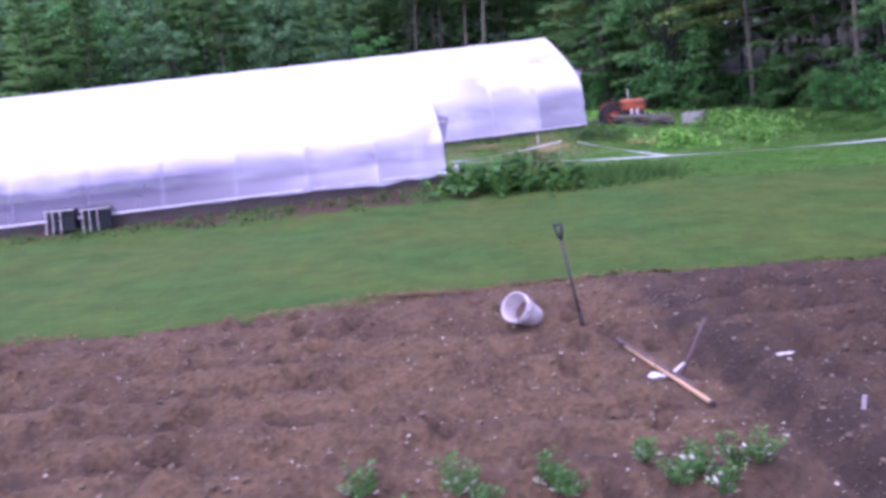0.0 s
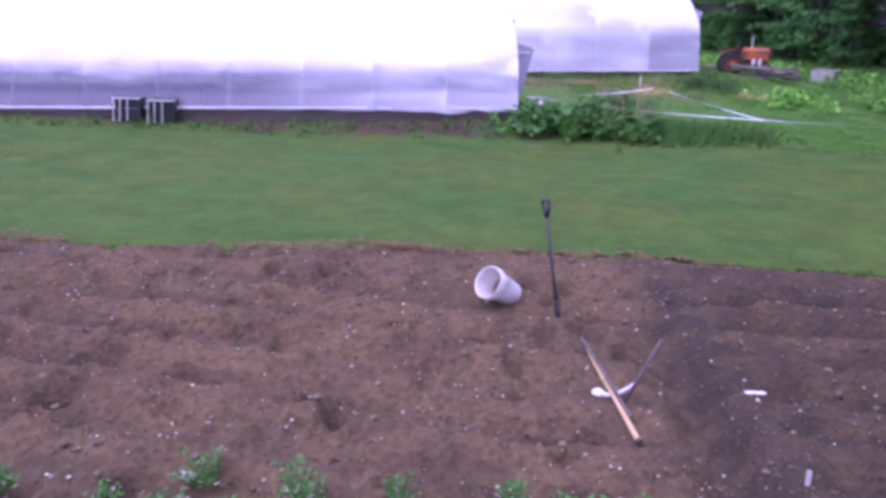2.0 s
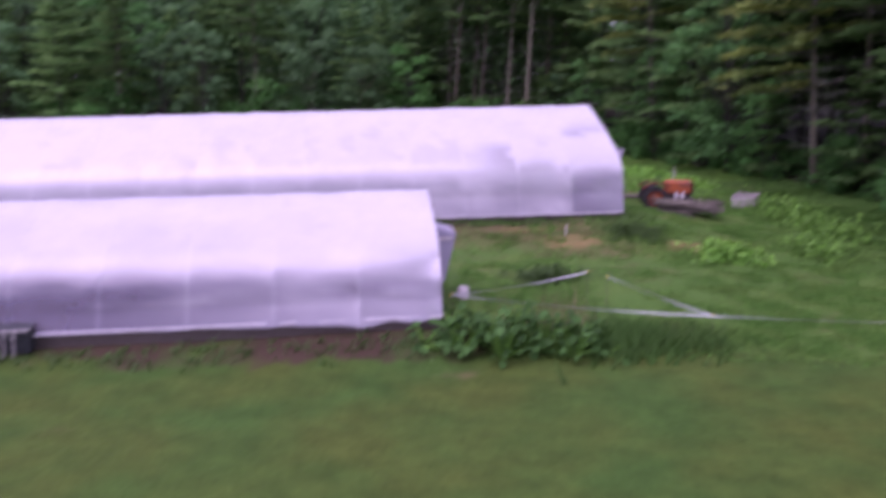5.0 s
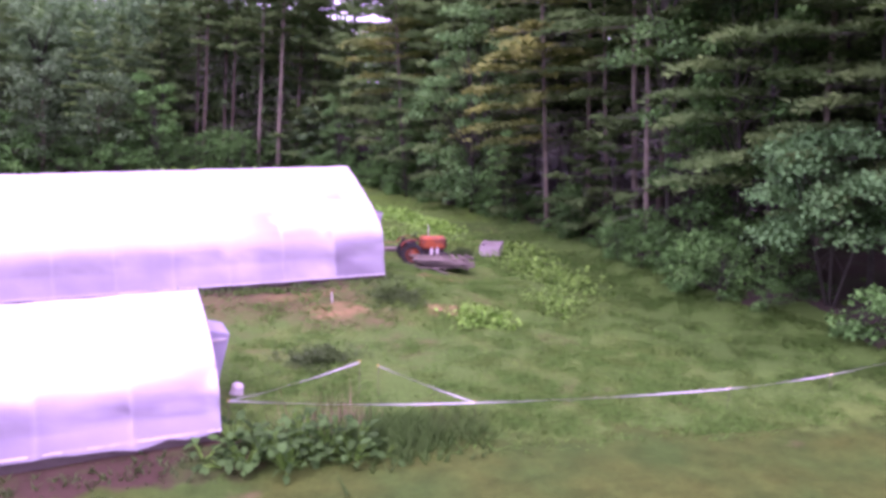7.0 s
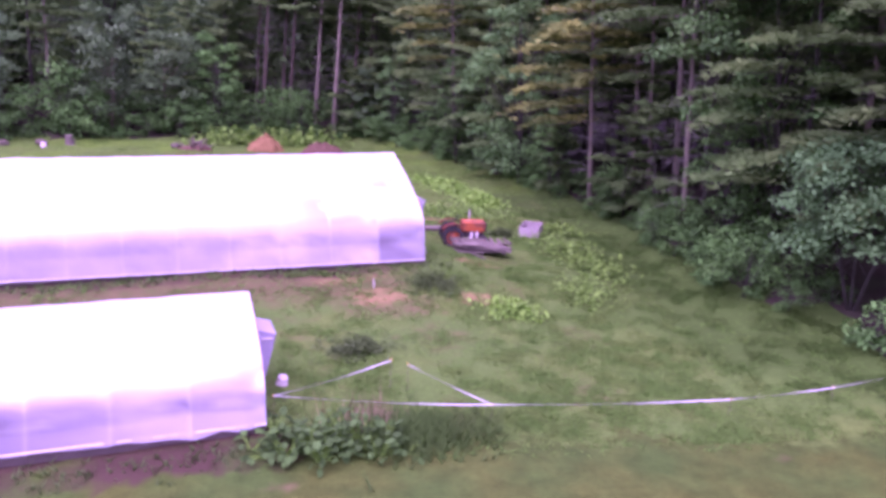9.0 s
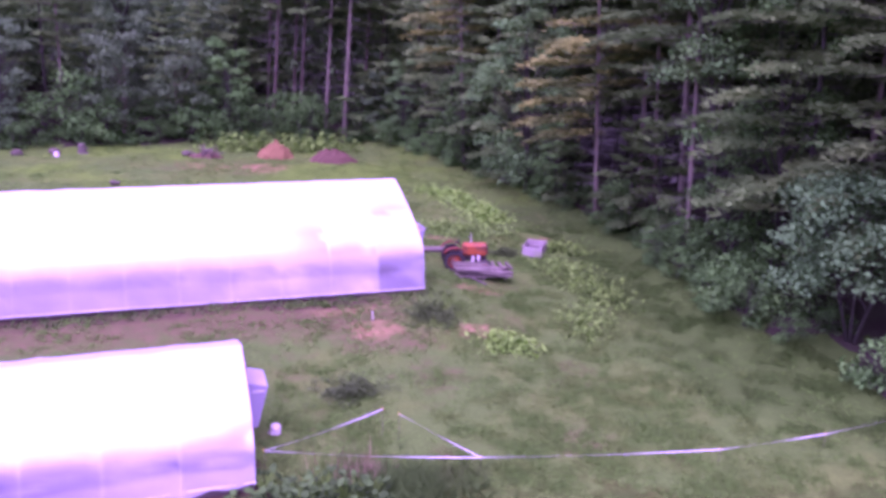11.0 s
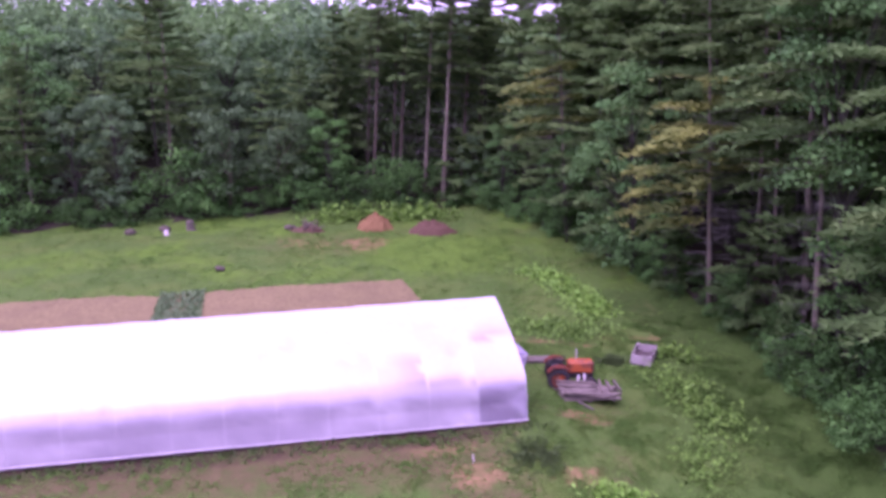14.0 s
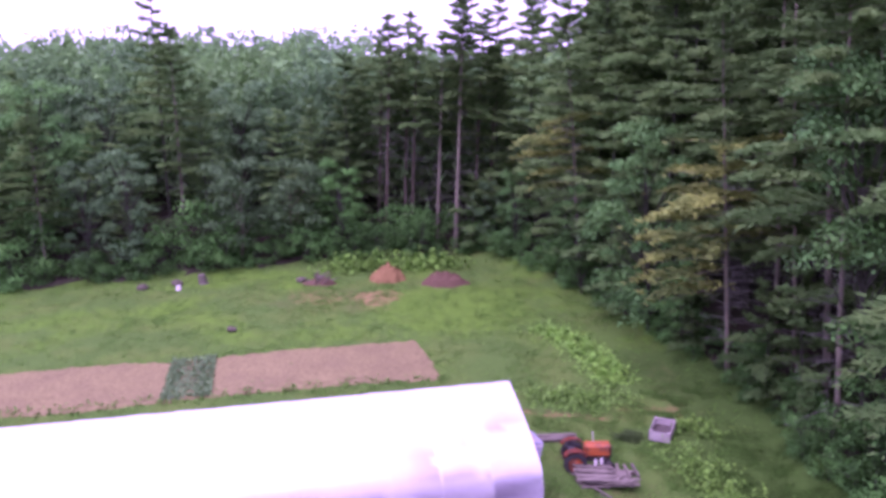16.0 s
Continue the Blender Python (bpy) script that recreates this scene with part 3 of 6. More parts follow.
def lumps(name, spots, sizes, mat, label, category, seed, flat=0.7):
    """Many small uneven lumps, one mesh."""
    g = np.random.RandomState(seed)
    base = np.array([(1, 0, 0), (-1, 0, 0), (0, 1, 0), (0, -1, 0), (0, 0, 1), (0, 0, -1)], float)
    tri = np.array([(0, 2, 4), (2, 1, 4), (1, 3, 4), (3, 0, 4), (2, 0, 5), (1, 2, 5), (3, 1, 5), (0, 3, 5)])
    n = len(spots)
    v = base[None] * g.uniform(0.6, 1.3, (n, 6, 1)) + g.uniform(-0.25, 0.25, (n, 6, 3))
    v *= np.asarray(sizes)[:, None, None]
    v[..., 2] *= flat
    a = g.uniform(0, 6.28, n)
    c, s = np.cos(a)[:, None], np.sin(a)[:, None]
    v = np.stack([v[..., 0] * c - v[..., 1] * s, v[..., 0] * s + v[..., 1] * c, v[..., 2]], -1) + np.asarray(spots)[:, None]
    f = (tri[None] + np.arange(n)[:, None, None] * 6).reshape(-1, 3)
    return tagged(sheet(v.reshape(-1, 3), f, name, mat), label, category, kind="stuff")


def blades(name, x, y, tall, wide, lean, mat, label, seed, per=3, z=None):
    """Tufts of grass: per blades each."""
    g = np.random.RandomState(seed)
    x, y, tall = np.repeat(x, per), np.repeat(y, per), np.repeat(tall, per) * g.uniform(0.6, 1.25, len(x) * per)
    n = len(x)
    wide = np.repeat(wide, per) if np.ndim(wide) else np.full(n, wide)
    x, y = x + g.normal(0, 1, n) * wide * 1.3, y + g.normal(0, 1, n) * wide * 1.3
    z = height(x, y) - 0.01 if z is None else np.repeat(z, per)
    a, b = g.uniform(0, 6.28, n), g.uniform(0, 6.28, n)
    p = np.stack([x, y, z], -1)
    side = np.stack([np.cos(a), np.sin(a), 0 * a], -1) * (wide * g.uniform(0.6, 1.3, n))[:, None]
    tip = p + np.stack([np.cos(b) * lean, np.sin(b) * lean, np.ones(n)], -1) * tall[:, None]
    side *= np.sign(np.cos(a) * np.sin(b) - np.sin(a) * np.cos(b))[:, None]  # the upper side looks up
    v = np.stack([p - side, p + side, tip], 1).reshape(-1, 3)
    return tagged(soft_sheet(np.tile([0.0, 0.0, 1.0], (3 * n, 1)), v, np.arange(3 * n).reshape(-1, 3), name, mat), label, "grass", kind="stuff")


# ---- greenhouses ----
def hoop_profile(u, half, rise, kind):
    """Height of the arch u metres in from the near side."""
    q = 1 - abs(1 - u / half)
    if kind == "round":
        return rise * np.interp(q, [0, 0.006, 0.02, 0.045, 0.08, 0.13, 0.2, 0.3, 0.45, 0.7, 1.0], [0, 0.12, 0.235, 0.34, 0.425, 0.505, 0.585, 0.665, 0.755, 0.88, 1.0])
    return rise * np.interp(q, [0, 0.005, 0.014, 0.028, 0.05, 0.08, 0.12, 0.18, 0.27, 0.45, 0.75, 1.0], [0, 0.14, 0.25, 0.33, 0.40, 0.45, 0.495, 0.545, 0.61, 0.72, 0.885, 1.0])


def greenhouse(corner, heading, half, rise, length, kind, bay, board, slope, skew, band_height, wet, label, hood):
    """A hoop house: film over pipe hoops, base boards, framed end, fan hood. Its own x runs to the left along it, y across."""
    turn = Matrix.Translation(corner) @ Matrix(((-math.cos(heading), -math.sin(heading) - skew * math.cos(heading), 0, 0), (-math.sin(heading), math.cos(heading) - skew * math.sin(heading), 0, 0), (-slope, 0, 1, 0), (0, 0, 0, 1)))
    house = empty("greenhouse", Matrix.Translation(corner), label, "greenhouse", "plastic hoop greenhouses")
    local = Matrix.Translation(-corner) @ turn
    # arch points, denser on the steep sides
    q = np.concatenate([[0, 0.003, 0.006, 0.01, 0.016, 0.024, 0.032, 0.045, 0.06, 0.08, 0.105, 0.135, 0.17, 0.21, 0.26], np.linspace(0.32, 1, 11)])
    us = np.concatenate([q * half, (2 - q[::-1][1:]) * half])
    hs = hoop_profile(us, half, rise, kind) + board
    steps = np.array([0, 0.025, 0.06, 0.2, 0.4, 0.6, 0.8, 0.94, 0.975])
    ss = np.append((np.arange(round(length / bay))[:, None] * bay + steps[None] * bay).ravel(), round(length / bay) * bay)
    S, U = np.meshgrid(ss, us)
    Hh = np.repeat(hs[:, None], len(ss), 1)
    phase = (ss / bay + 1e-6) % 1
    sag = 0.009 * np.abs(np.sin(np.pi * phase)) ** 0.5
    crumple = 0.012 * waves(S, U, 1.1, 61, 3) + 0.02 * waves(S, U, 0.5, 62, 2) * (Hh < board + 0.9)
    crumple = crumple + 0.05 * waves(S, Hh * 1.4, 0.8, 63, 3) * (Hh < board + 1.0) * (1 - smooth(0.6, 2.4, S)) * smooth(0, 0.15, Hh - board)
    mid_u, mid_h = half, board + rise * 0.35
    d = np.hypot(U - mid_u, Hh - mid_h)
    k = 1 - (sag[None] - crumple) / np.maximum(d, 0.3)
    P = np.stack([S, mid_u + (U - mid_u) * k, np.where(Hh > board + 0.02, mid_h + (Hh - mid_h) * k, Hh)], -1).reshape(-1, 3)
    # the film ends in a loose, uneven hem
    low = np.arange(len(P)).reshape(S.shape)[0]
    loose = (1 - smooth(2.2, 4.2, ss)) * smooth(-0.1, 0.5, ss) if kind == "round" else 0 * ss  # the skirt has come away near the end
    P[low, 2] += -0.07 - 0.03 * loose + (0.012 + 0.012 * loose) * waves(ss, 0 * ss, 1.3, 64, 3)
    P[low, 1] = -0.1 - 0.02 * np.abs(waves(ss, 0 * ss, 0.9, 65, 2)) - loose * (0.05 + 0.04 * waves(ss, 0 * ss, 0.8, 75, 3))
    P[low + len(ss), 1] -= 0.07
    for row, k in ((1, 0.45), (2, 0.22)):
        P[low + row * len(ss), 1] -= loose * k * (0.1 + 0.08 * waves(ss, 0 * ss, 0.6, 76 + row, 2))
    M = np.array(local)
    W = P @ M[:3, :3].T + M[:3, 3]
    faces = lattice(ss, us)
    cover = sheet(W, faces, "film_cover", FILM, house, "milky translucent plastic film, clearer with painted shading low on the sides", smooth=True)
    rib = np.repeat(np.interp(np.minimum(phase, 1 - phase), [0, 0.01, 0.03, 0.05], [1, 1, 0.2, 0])[None], len(us), 0)
    # shading painted into the film: darker and clearer down the sides
    rise_over = (Hh - board) / band_height + 0.06 * patches(S, Hh, 1.6, 66, 3) - 0.07 * np.sin(np.pi * phase)[None]
    # folds painted as lighter and darker streaks in that band
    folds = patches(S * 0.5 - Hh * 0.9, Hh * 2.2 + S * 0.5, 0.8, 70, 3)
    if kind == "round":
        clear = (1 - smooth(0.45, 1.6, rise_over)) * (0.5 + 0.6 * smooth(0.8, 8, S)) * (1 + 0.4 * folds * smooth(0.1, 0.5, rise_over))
    else:  # a band of shade painted low on the sides, broken near the end
        band_gaps = smooth(-0.1, 0.5, patches(S, Hh * 1.4, 1.1, 67, 3)) * (1 - smooth(4, 9, S)) * smooth(1.4, 2.0, S)
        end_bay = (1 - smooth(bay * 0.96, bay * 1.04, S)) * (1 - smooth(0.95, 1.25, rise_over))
        clear = 0.26 * (1 - smooth(0.82, 1.2, rise_over)) * (1 - 0.85 * band_gaps) * (1 + 0.5 * folds) + 0.14 * (1 - smooth(0.9, 1.9, rise_over)) + 0.28 * end_bay
    # condensation hangs in blotches between the hoops
    bay_no = np.floor(S / bay + 1e-6)
    blotch = patches(bay_no * 3.7, U * 0.9 + bay_no * 5.1, 1.0, 68, 2) + 0.7 * patches(S, U, 0.55, 69, 2)
    darkened = smooth(0.45, 0.85, blotch) * smooth(1.1, 1.6, rise_over) * (1 - smooth(2.1, 2.8, rise_over))
    if kind == "peaked":  # most of it in the bays next to the end
        heavy = np.maximum(1 - smooth(3.2, 4.8, S), 0.45 * np.exp(-(((S - 13) / 1.6) ** 2)))
        hung = smooth(-0.25, 0.25, blotch) * smooth(1.0, 1.3, rise_over) * (1 - smooth(1.6, 2.0, rise_over + 0.4 * patches(bay_no * 2.3, 0 * S, 1.0, 71, 1)))
        darkened = np.maximum(0.6 * darkened, 2.2 * heavy * hung)
    for mark, a in (("clear", clear * (1 - 0.15 * rib)), ("darkened", wet * darkened * (1 - rib)), ("rib", (0.22 if kind == "peaked" else 0.06) * rib * smooth(0.5, 1.0, rise_over))):
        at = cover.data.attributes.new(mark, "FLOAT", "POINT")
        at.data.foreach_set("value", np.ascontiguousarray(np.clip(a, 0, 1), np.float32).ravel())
    for i, s in enumerate(np.arange(0, length + 0.01, bay)):
        g = Geo().tube([(s, u, max(h - 0.05, 0)) for u, h in zip(half + (us - half) * 0.985, hs)], 0.02, 6, m=local)
        g.object("hoop", GALV, house, smooth=True)
    Geo().tube([(0, half, rise + board - 0.09), (length, half, rise + board - 0.09)], 0.02, 6, m=local).object("ridge_pipe", GALV, house)
    n_boards = max(1, int(length // 4))
    for side, u in (("near", -0.02), ("far", 2 * half + 0.02)):
        for i in range(n_boards):
            a = length / n_boards
            g = Geo().box((a - 0.012, 0.04, board + 0.06), local @ Matrix.Translation((a * (i + 0.5), u, (board + 0.06) / 2 - 0.05)), 0.006)
            g.object("base_board", BASE_WOOD, house)
        # batten that clamps the film
        g = Geo().box((length, 0.03, 0.045), local @ Matrix.Translation((length / 2, u - 0.1 if side == "near" else u + 0.1, board - 0.03)), 0.006)
        g.object("batten", BATTEN, house, "pale clamping batten")
    # end walls: film stretched on a timber frame
    for s, name in ((0.0, "end_wall"), (length, "end_wall")):
        n = len(us)
        pts = [(s, u, h) for u, h in zip(us, hs)] + [(s, 0.0, 0.0), (s, 2 * half, 0.0)]
        Geo().add(pts, [tuple(range(n)) + (n + 1, n)], local).object(name, FILM, house)
        off = -0.03 if s == 0 else 0.03
        for u in (half - 0.55, half + 0.55):
            hgt = board + float(hoop_profile(u, half, rise, kind)) - 0.05
            Geo().box((0.045, 0.09, hgt), local @ Matrix.Translation((s + off, u, hgt / 2))).object("end_post", GREY_WOOD, house)
        Geo().box((0.045, 1.2, 0.09), local @ Matrix.Translation((s + off, half, min(1.95, rise + board - 0.25)))).object("lintel", GREY_WOOD, house)
        Geo().box((0.035, 0.98, min(1.85, rise + board - 0.35)), local @ Matrix.Translation((s + off * 1.3, half, min(1.85, rise + board - 0.35) / 2 + 0.03)), 0.01).object("door", GREY_FILM, house, "grey sheet-covered door")
    # hood over the fan opening at the right-hand end
    hu, hz, hw, hh, hd = hood
    g = Geo()
    v = [(0, hu - hw / 2, hz - hh / 2), (0, hu + hw / 2, hz - hh / 2), (0, hu + hw / 2, hz + hh / 2), (0, hu - hw / 2, hz + hh / 2),
         (-hd * 0.55, hu - hw / 2, hz - hh / 2), (-hd * 0.55, hu + hw / 2, hz - hh / 2), (-hd, hu + hw / 2, hz + hh * 0.36), (-hd, hu - hw / 2, hz + hh * 0.36)]
    g.add(v, [(0, 3, 7, 4), (1, 5, 6, 2), (3, 2, 6, 7), (4, 7, 6, 5), (0, 4, 5, 1)], local)
    fan = g.object("fan_hood", GREY_FILM, house, "grey sheet-metal fan hood")
    Geo().box((hd * 0.5, 0.02, 0.05), local @ Matrix.Translation((-hd * 0.6, hu - hw / 2 - 0.012, hz + hh * 0.28))).object("trim_strip", WHITE_PLASTIC, fan)
    return house


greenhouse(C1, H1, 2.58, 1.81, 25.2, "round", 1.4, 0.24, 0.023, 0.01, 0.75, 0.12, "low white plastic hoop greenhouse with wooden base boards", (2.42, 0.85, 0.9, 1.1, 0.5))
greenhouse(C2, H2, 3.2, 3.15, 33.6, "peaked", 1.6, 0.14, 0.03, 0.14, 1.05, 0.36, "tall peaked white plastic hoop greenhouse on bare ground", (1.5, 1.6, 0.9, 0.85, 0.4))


# ---- trees ----
def cards(centres, size, normal_up, seed, long=1.6, aim=None, facing=None):
    """Leaf or needle tufts as small kites round each centre. aim: the way each one points."""
    g = np.random.RandomState(seed)
    n = len(centres)
    a = g.normal(size=(n, 3)) if aim is None else aim + g.normal(0, 0.45, (n, 3))
    a /= np.linalg.norm(a, axis=1)[:, None] + 1e-9
    up = g.normal(0, 1, (n, 3)) + np.array([0, 0, normal_up])
    b = np.cross(a, up)
    b /= np.linalg.norm(b, axis=1)[:, None] + 1e-9
    face = np.array([0, 0, 1.0]) if facing is None else facing
    b *= np.where((np.cross(a, b) * face).sum(1) > 0, -1, 1)[:, None]  # the lit side looks up and out
    s = (np.broadcast_to(size, n) * g.uniform(0.6, 1.4, n))[:, None]
    v = np.stack([centres - a * s * long / 2, centres + b * s * 0.5, centres + a * s * long / 2, centres - b * s * 0.5], 1).reshape(-1, 3)
    return v, np.arange(4 * n).reshape(-1, 4)


def sprays(centres, long, wide, seed, aim, facing):
    """Needle sprays: slim pointed slips that follow the limb."""
    g = np.random.RandomState(seed)
    n = len(centres)
    a = aim + g.normal(0, 0.36, (n, 3))
    a /= np.linalg.norm(a, axis=1)[:, None] + 1e-9
    b = np.cross(a, g.normal(0, 0.8, (n, 3)) + np.array([0, 0, 1.2]))
    b /= np.linalg.norm(b, axis=1)[:, None] + 1e-9
    b *= np.where((np.cross(a, b) * facing).sum(1) > 0, -1, 1)[:, None]
    s = g.uniform(0.6, 1.4, n)[:, None]
    v = np.stack([centres - a * s * long * 0.4 + b * s * wide * 0.5, centres + a * s * long * 0.6, centres - a * s * long * 0.4 - b * s * wide * 0.5], 1).reshape(-1, 3)
    return v, np.arange(3 * n).reshape(-1, 3)


def trunk_geo(g, tall, foot, bend, rnd, sides=8):
    pts = [(bend * math.sin(2.2 * k / 9) * 0.5 + rnd.uniform(-0.03, 0.03), bend * 0.4 * math.cos(1.7 * k / 9), tall * k / 9) for k in range(10)]
    g.tube(pts, [foot * (1.25 if k == 0 else 1) * (1 - 0.93 * k / 9) + 0.012 for k in range(10)], sides)
    return pts


def pine(seed, tall, base, spread, needles, bark, dead=0, dense=1.0, label="", upper=None, boughs=(), foot=0.0):
    """A pine: tapered trunk, limbs in whorls, flat layered plumes of needles, bare dead limbs below."""
    rnd, g = random.Random(seed), np.random.RandomState(seed)
    tree = empty("pine_tree", Matrix(), label, "tree", "trees of the woods")
    t = Geo()
    trunk_geo(t, tall, foot or 0.0048 * tall + 0.02, rnd.uniform(-0.22, 0.22), rnd)
    t.object("trunk", bark, tree, smooth=True)
    limbs, C, A, N = Geo(), [], [], []
    growth = [(zz, radians(aa), LL, ll) for zz, aa, LL, ll in boughs]
    z = base
    while z < tall - 0.4:
        k = (z - base) / (tall - base)
        reach = spread * (0.35 + 0.65 * min(1, (1 - k) * 1.6)) * (1 - k) ** 0.35 + 0.3
        turn = rnd.uniform(0, 6.28)
        count = rnd.choice((3, 4, 4, 5))
        for j in range(count):
            a = turn + 2 * math.pi * (j + rnd.uniform(-0.3, 0.3)) / count
            growth.append((z + rnd.uniform(-0.25, 0.25), a, reach * rnd.uniform(0.5, 1.25), rnd.uniform(-0.16, 0.1) + 0.32 * k))
        z += rnd.uniform(0.95, 1.45) * (1 - 0.5 * k)
    for zj, a, L, lift in growth:
        p0, p1 = Vector((0, 0, zj)), Vector((math.cos(a) * L * 0.5, math.sin(a) * L * 0.5, zj + lift * L * 0.3))
        p2 = Vector((math.cos(a) * L, math.sin(a) * L, zj + lift * L))
        limbs.tube([p0, p1, p2], [0.007 * L + 0.008, 0.005 * L + 0.005, 0.004], 3, False)
        d, nrm = np.array([math.cos(a), math.sin(a), 0]), np.array([-math.sin(a), math.cos(a), 0])
        # each limb carries long flat pads of needles, fullest towards its end
        for w0, ws, off, share in ((0.8, 0.17, 0.0, 1.0), (0.62, 0.15, rnd.choice((-1, 1)) * 0.2, 0.7), (0.28, 0.14, 0.0, 0.5)):
            n = int((44 * L + 14) * dense * share)
            w = w0 + g.normal(0, ws, n)
            side = off * L + g.normal(0, 0.085, n) * L * (1.15 - 0.45 * np.clip(w, 0, 1.2))
            c = d * (w * L)[:, None] + nrm * side[:, None]
            dome = 1 - ((w - w0) / 0.3) ** 2
            c[:, 2] = zj + lift * L * np.clip(w, 0, 1.2) ** 1.4 + 0.08 + 0.05 * np.clip(dome, -1, 1) * L + g.normal(0, 0.07, n)
            N.append(d * 0.6 + np.array([0, 0, 0.9]) + g.normal(0, 0.3, (n, 3)))
            C.append(c), A.append(np.tile(d + np.array([0, 0, 0.2]), (n, 1)) + (np.sign(side - off * L) * 0.6)[:, None] * nrm)
    v, f = sprays(np.concatenate(C), 0.39 if dense > 0.6 else 0.5, 0.105 if dense > 0.6 else 0.15, seed, np.concatenate(A), np.concatenate(N))
    N, top = np.concatenate(N), np.concatenate(C)[:, 2] > (11.3 if upper else 99)
    for keep, mat in ((~top, needles), (top, upper)):
        if keep.any():
            k = np.repeat(keep, 3)
            soft_sheet(np.repeat(N[keep], 3, 0), v[k], np.arange(k.sum()).reshape(-1, 3), "crown", mat, tree, "yellowing lower boughs" if mat is GOLD_PINE else "")
    tagged(limbs.object("branchwork", bark, tree), kind="stuff")
    if dead:
        b = Geo()
        for _ in range(dead):
            a, z, L = rnd.uniform(0, 6.28), rnd.uniform(0.08 * tall, base + 1.5), rnd.triangular(0.5, 1.0 + 0.6 * spread, 1.0)
            fall, swing = rnd.uniform(-0.28, 0.06), rnd.uniform(-0.35, 0.35)
            p = [Vector((math.cos(a + swing * q) * L * q, math.sin(a + swing * q) * L * q, z + (0.08 * q + fall * q * q) * L + rnd.uniform(-0.06, 0.06))) for q in (0, 0.35, 0.7, 1)]
            b.tube(p, [0.014, 0.011, 0.007, 0.003], 4, False)
            for q in (1, 2, 2, 3):
                e = p[q] + Vector((rnd.uniform(-0.5, 0.5), rnd.uniform(-0.5, 0.5), rnd.uniform(-0.35, 0.15)))
                b.tube([p[q], e], [0.009, 0.003], 3, False)
        tagged(b.object("dead_wood", DEAD_WOOD, tree, "bare grey dead branches"), kind="stuff")
    return tree


def broadleaf(seed, tall, wide, leaves, n_leaves, leaf, bark, base=0.25, label="", name="broadleaf_tree", lobes=14):
    """A leafy tree or shrub: forking stem, clumped crown of many leaves with gaps."""
    rnd, g = random.Random(seed), np.random.RandomState(seed)
    tree = empty(name, Matrix(), label, "tree" if tall > 4 else "shrub", "trees of the woods" if tall > 4 else "shrubs at the wood's edge")
    stem = Geo()
    stems = 1 if tall > 6 else 3
    centres = []
    for s in range(stems):
        lean = Vector((rnd.uniform(-0.3, 0.3), rnd.uniform(-0.3, 0.3), 1)) if stems > 1 else Vector((0.03, 0.02, 1))
        top = lean * tall * 0.8
        stem.tube([Vector((0, 0, -0.2)), top * 0.5 + Vector((rnd.uniform(-0.2, 0.2), 0, 0)), top], [0.008 * tall + 0.012, 0.005 * tall + 0.008, 0.008], 6)
        for _ in range(lobes // stems):
            h = rnd.uniform(base, 0.97)
            a = rnd.uniform(0, 6.28)
            r = wide * math.sqrt(max(0.05, 1 - ((h - 0.55) / 0.55) ** 2)) * rnd.uniform(0.35, 0.95)
            c = Vector((math.cos(a) * r, math.sin(a) * r, h * tall))
            start = top * min(0.95, max(0.1, h - 0.18))
            stem.tube([start, (start + c) / 2 + Vector((0, 0, 0.1)), c], [0.0034 * tall, 0.0022 * tall, 0.003], 4, False)
            centres.append((c, wide * rnd.uniform(0.28, 0.5) * min(1, math.sqrt(22 / lobes))))
    stem.object("stem", bark, tree, smooth=True)
    C, N = [], []
    for c, r in centres:
        n = n_leaves // len(centres)
        d = g.normal(size=(n, 3))
        d /= np.linalg.norm(d, axis=1)[:, None]
        d[:, 2] = np.abs(d[:, 2]) * 1.1 - 0.35
        N.append(d + np.array([0, 0, 0.6]) + g.normal(0, 0.3, (n, 3)))
        C.append(np.array(c) + d * (r * g.uniform(0.25, 1.25, n) ** 0.7)[:, None] * np.array([1, 1, 0.7]) + g.normal(0, 0.06, (n, 3)))
    v, f = cards(np.concatenate(C), leaf, 0.8, seed, 1.35, None, np.concatenate(N))
    soft_sheet(np.repeat(np.concatenate(N), 4, 0), v, f, "crown", leaves, tree)
    return tree


def place(proto, x, y, size=1.0, turn=None, sink=0.1, lean=0.0):
    turn = random.uniform(0, 360) if turn is None else turn
    return copy_thing(proto, pose(x, y, gz(x, y) - sink, 0, lean, 0) @ pose(0, 0, 0, 0, 0, turn) @ Matrix.Scale(size, 4))


L_PINE = "tall pine with layered grey-green boughs in the woods"
PINES = [pine(11, 19.0, 4.5, 4.0, PINE, BARK, 14, label=L_PINE), pine(12, 17.0, 2.6, 3.6, PINE, BARK, 8, label=L_PINE),
         pine(13, 20.0, 6.0, 3.8, PINE, BARK, 9, label=L_PINE), pine(14, 15.0, 1.2, 3.3, PINE, BARK, 4, label=L_PINE)]
BACK_PINES = [pine(51, 17.5, 3.0, 3.5, HAZY_PINE, BARK, 6, 0.7, label=L_PINE), pine(52, 15.5, 1.8, 3.3, HAZY_PINE, BARK, 4, 0.7, label=L_PINE)]
DEEP_PINES = [pine(41, 19.0, 3.5, 3.9, PINE, BARK, 8, 0.34, label=L_PINE), pine(42, 16.5, 2.4, 3.5, PINE, BARK, 6, 0.34, label=L_PINE)]
BARE_PINE = pine(15, 20.5, 8.0, 3.3, PINE, PALE_BARK, 44, label="tall pine with a bare pale trunk and dead lower branches")
TALL_BARE = pine(18, 21.0, 11.5, 2.7, PINE, PALE_BARK, 46, label="tall pine with a long bare trunk and short dead limbs", foot=0.2)
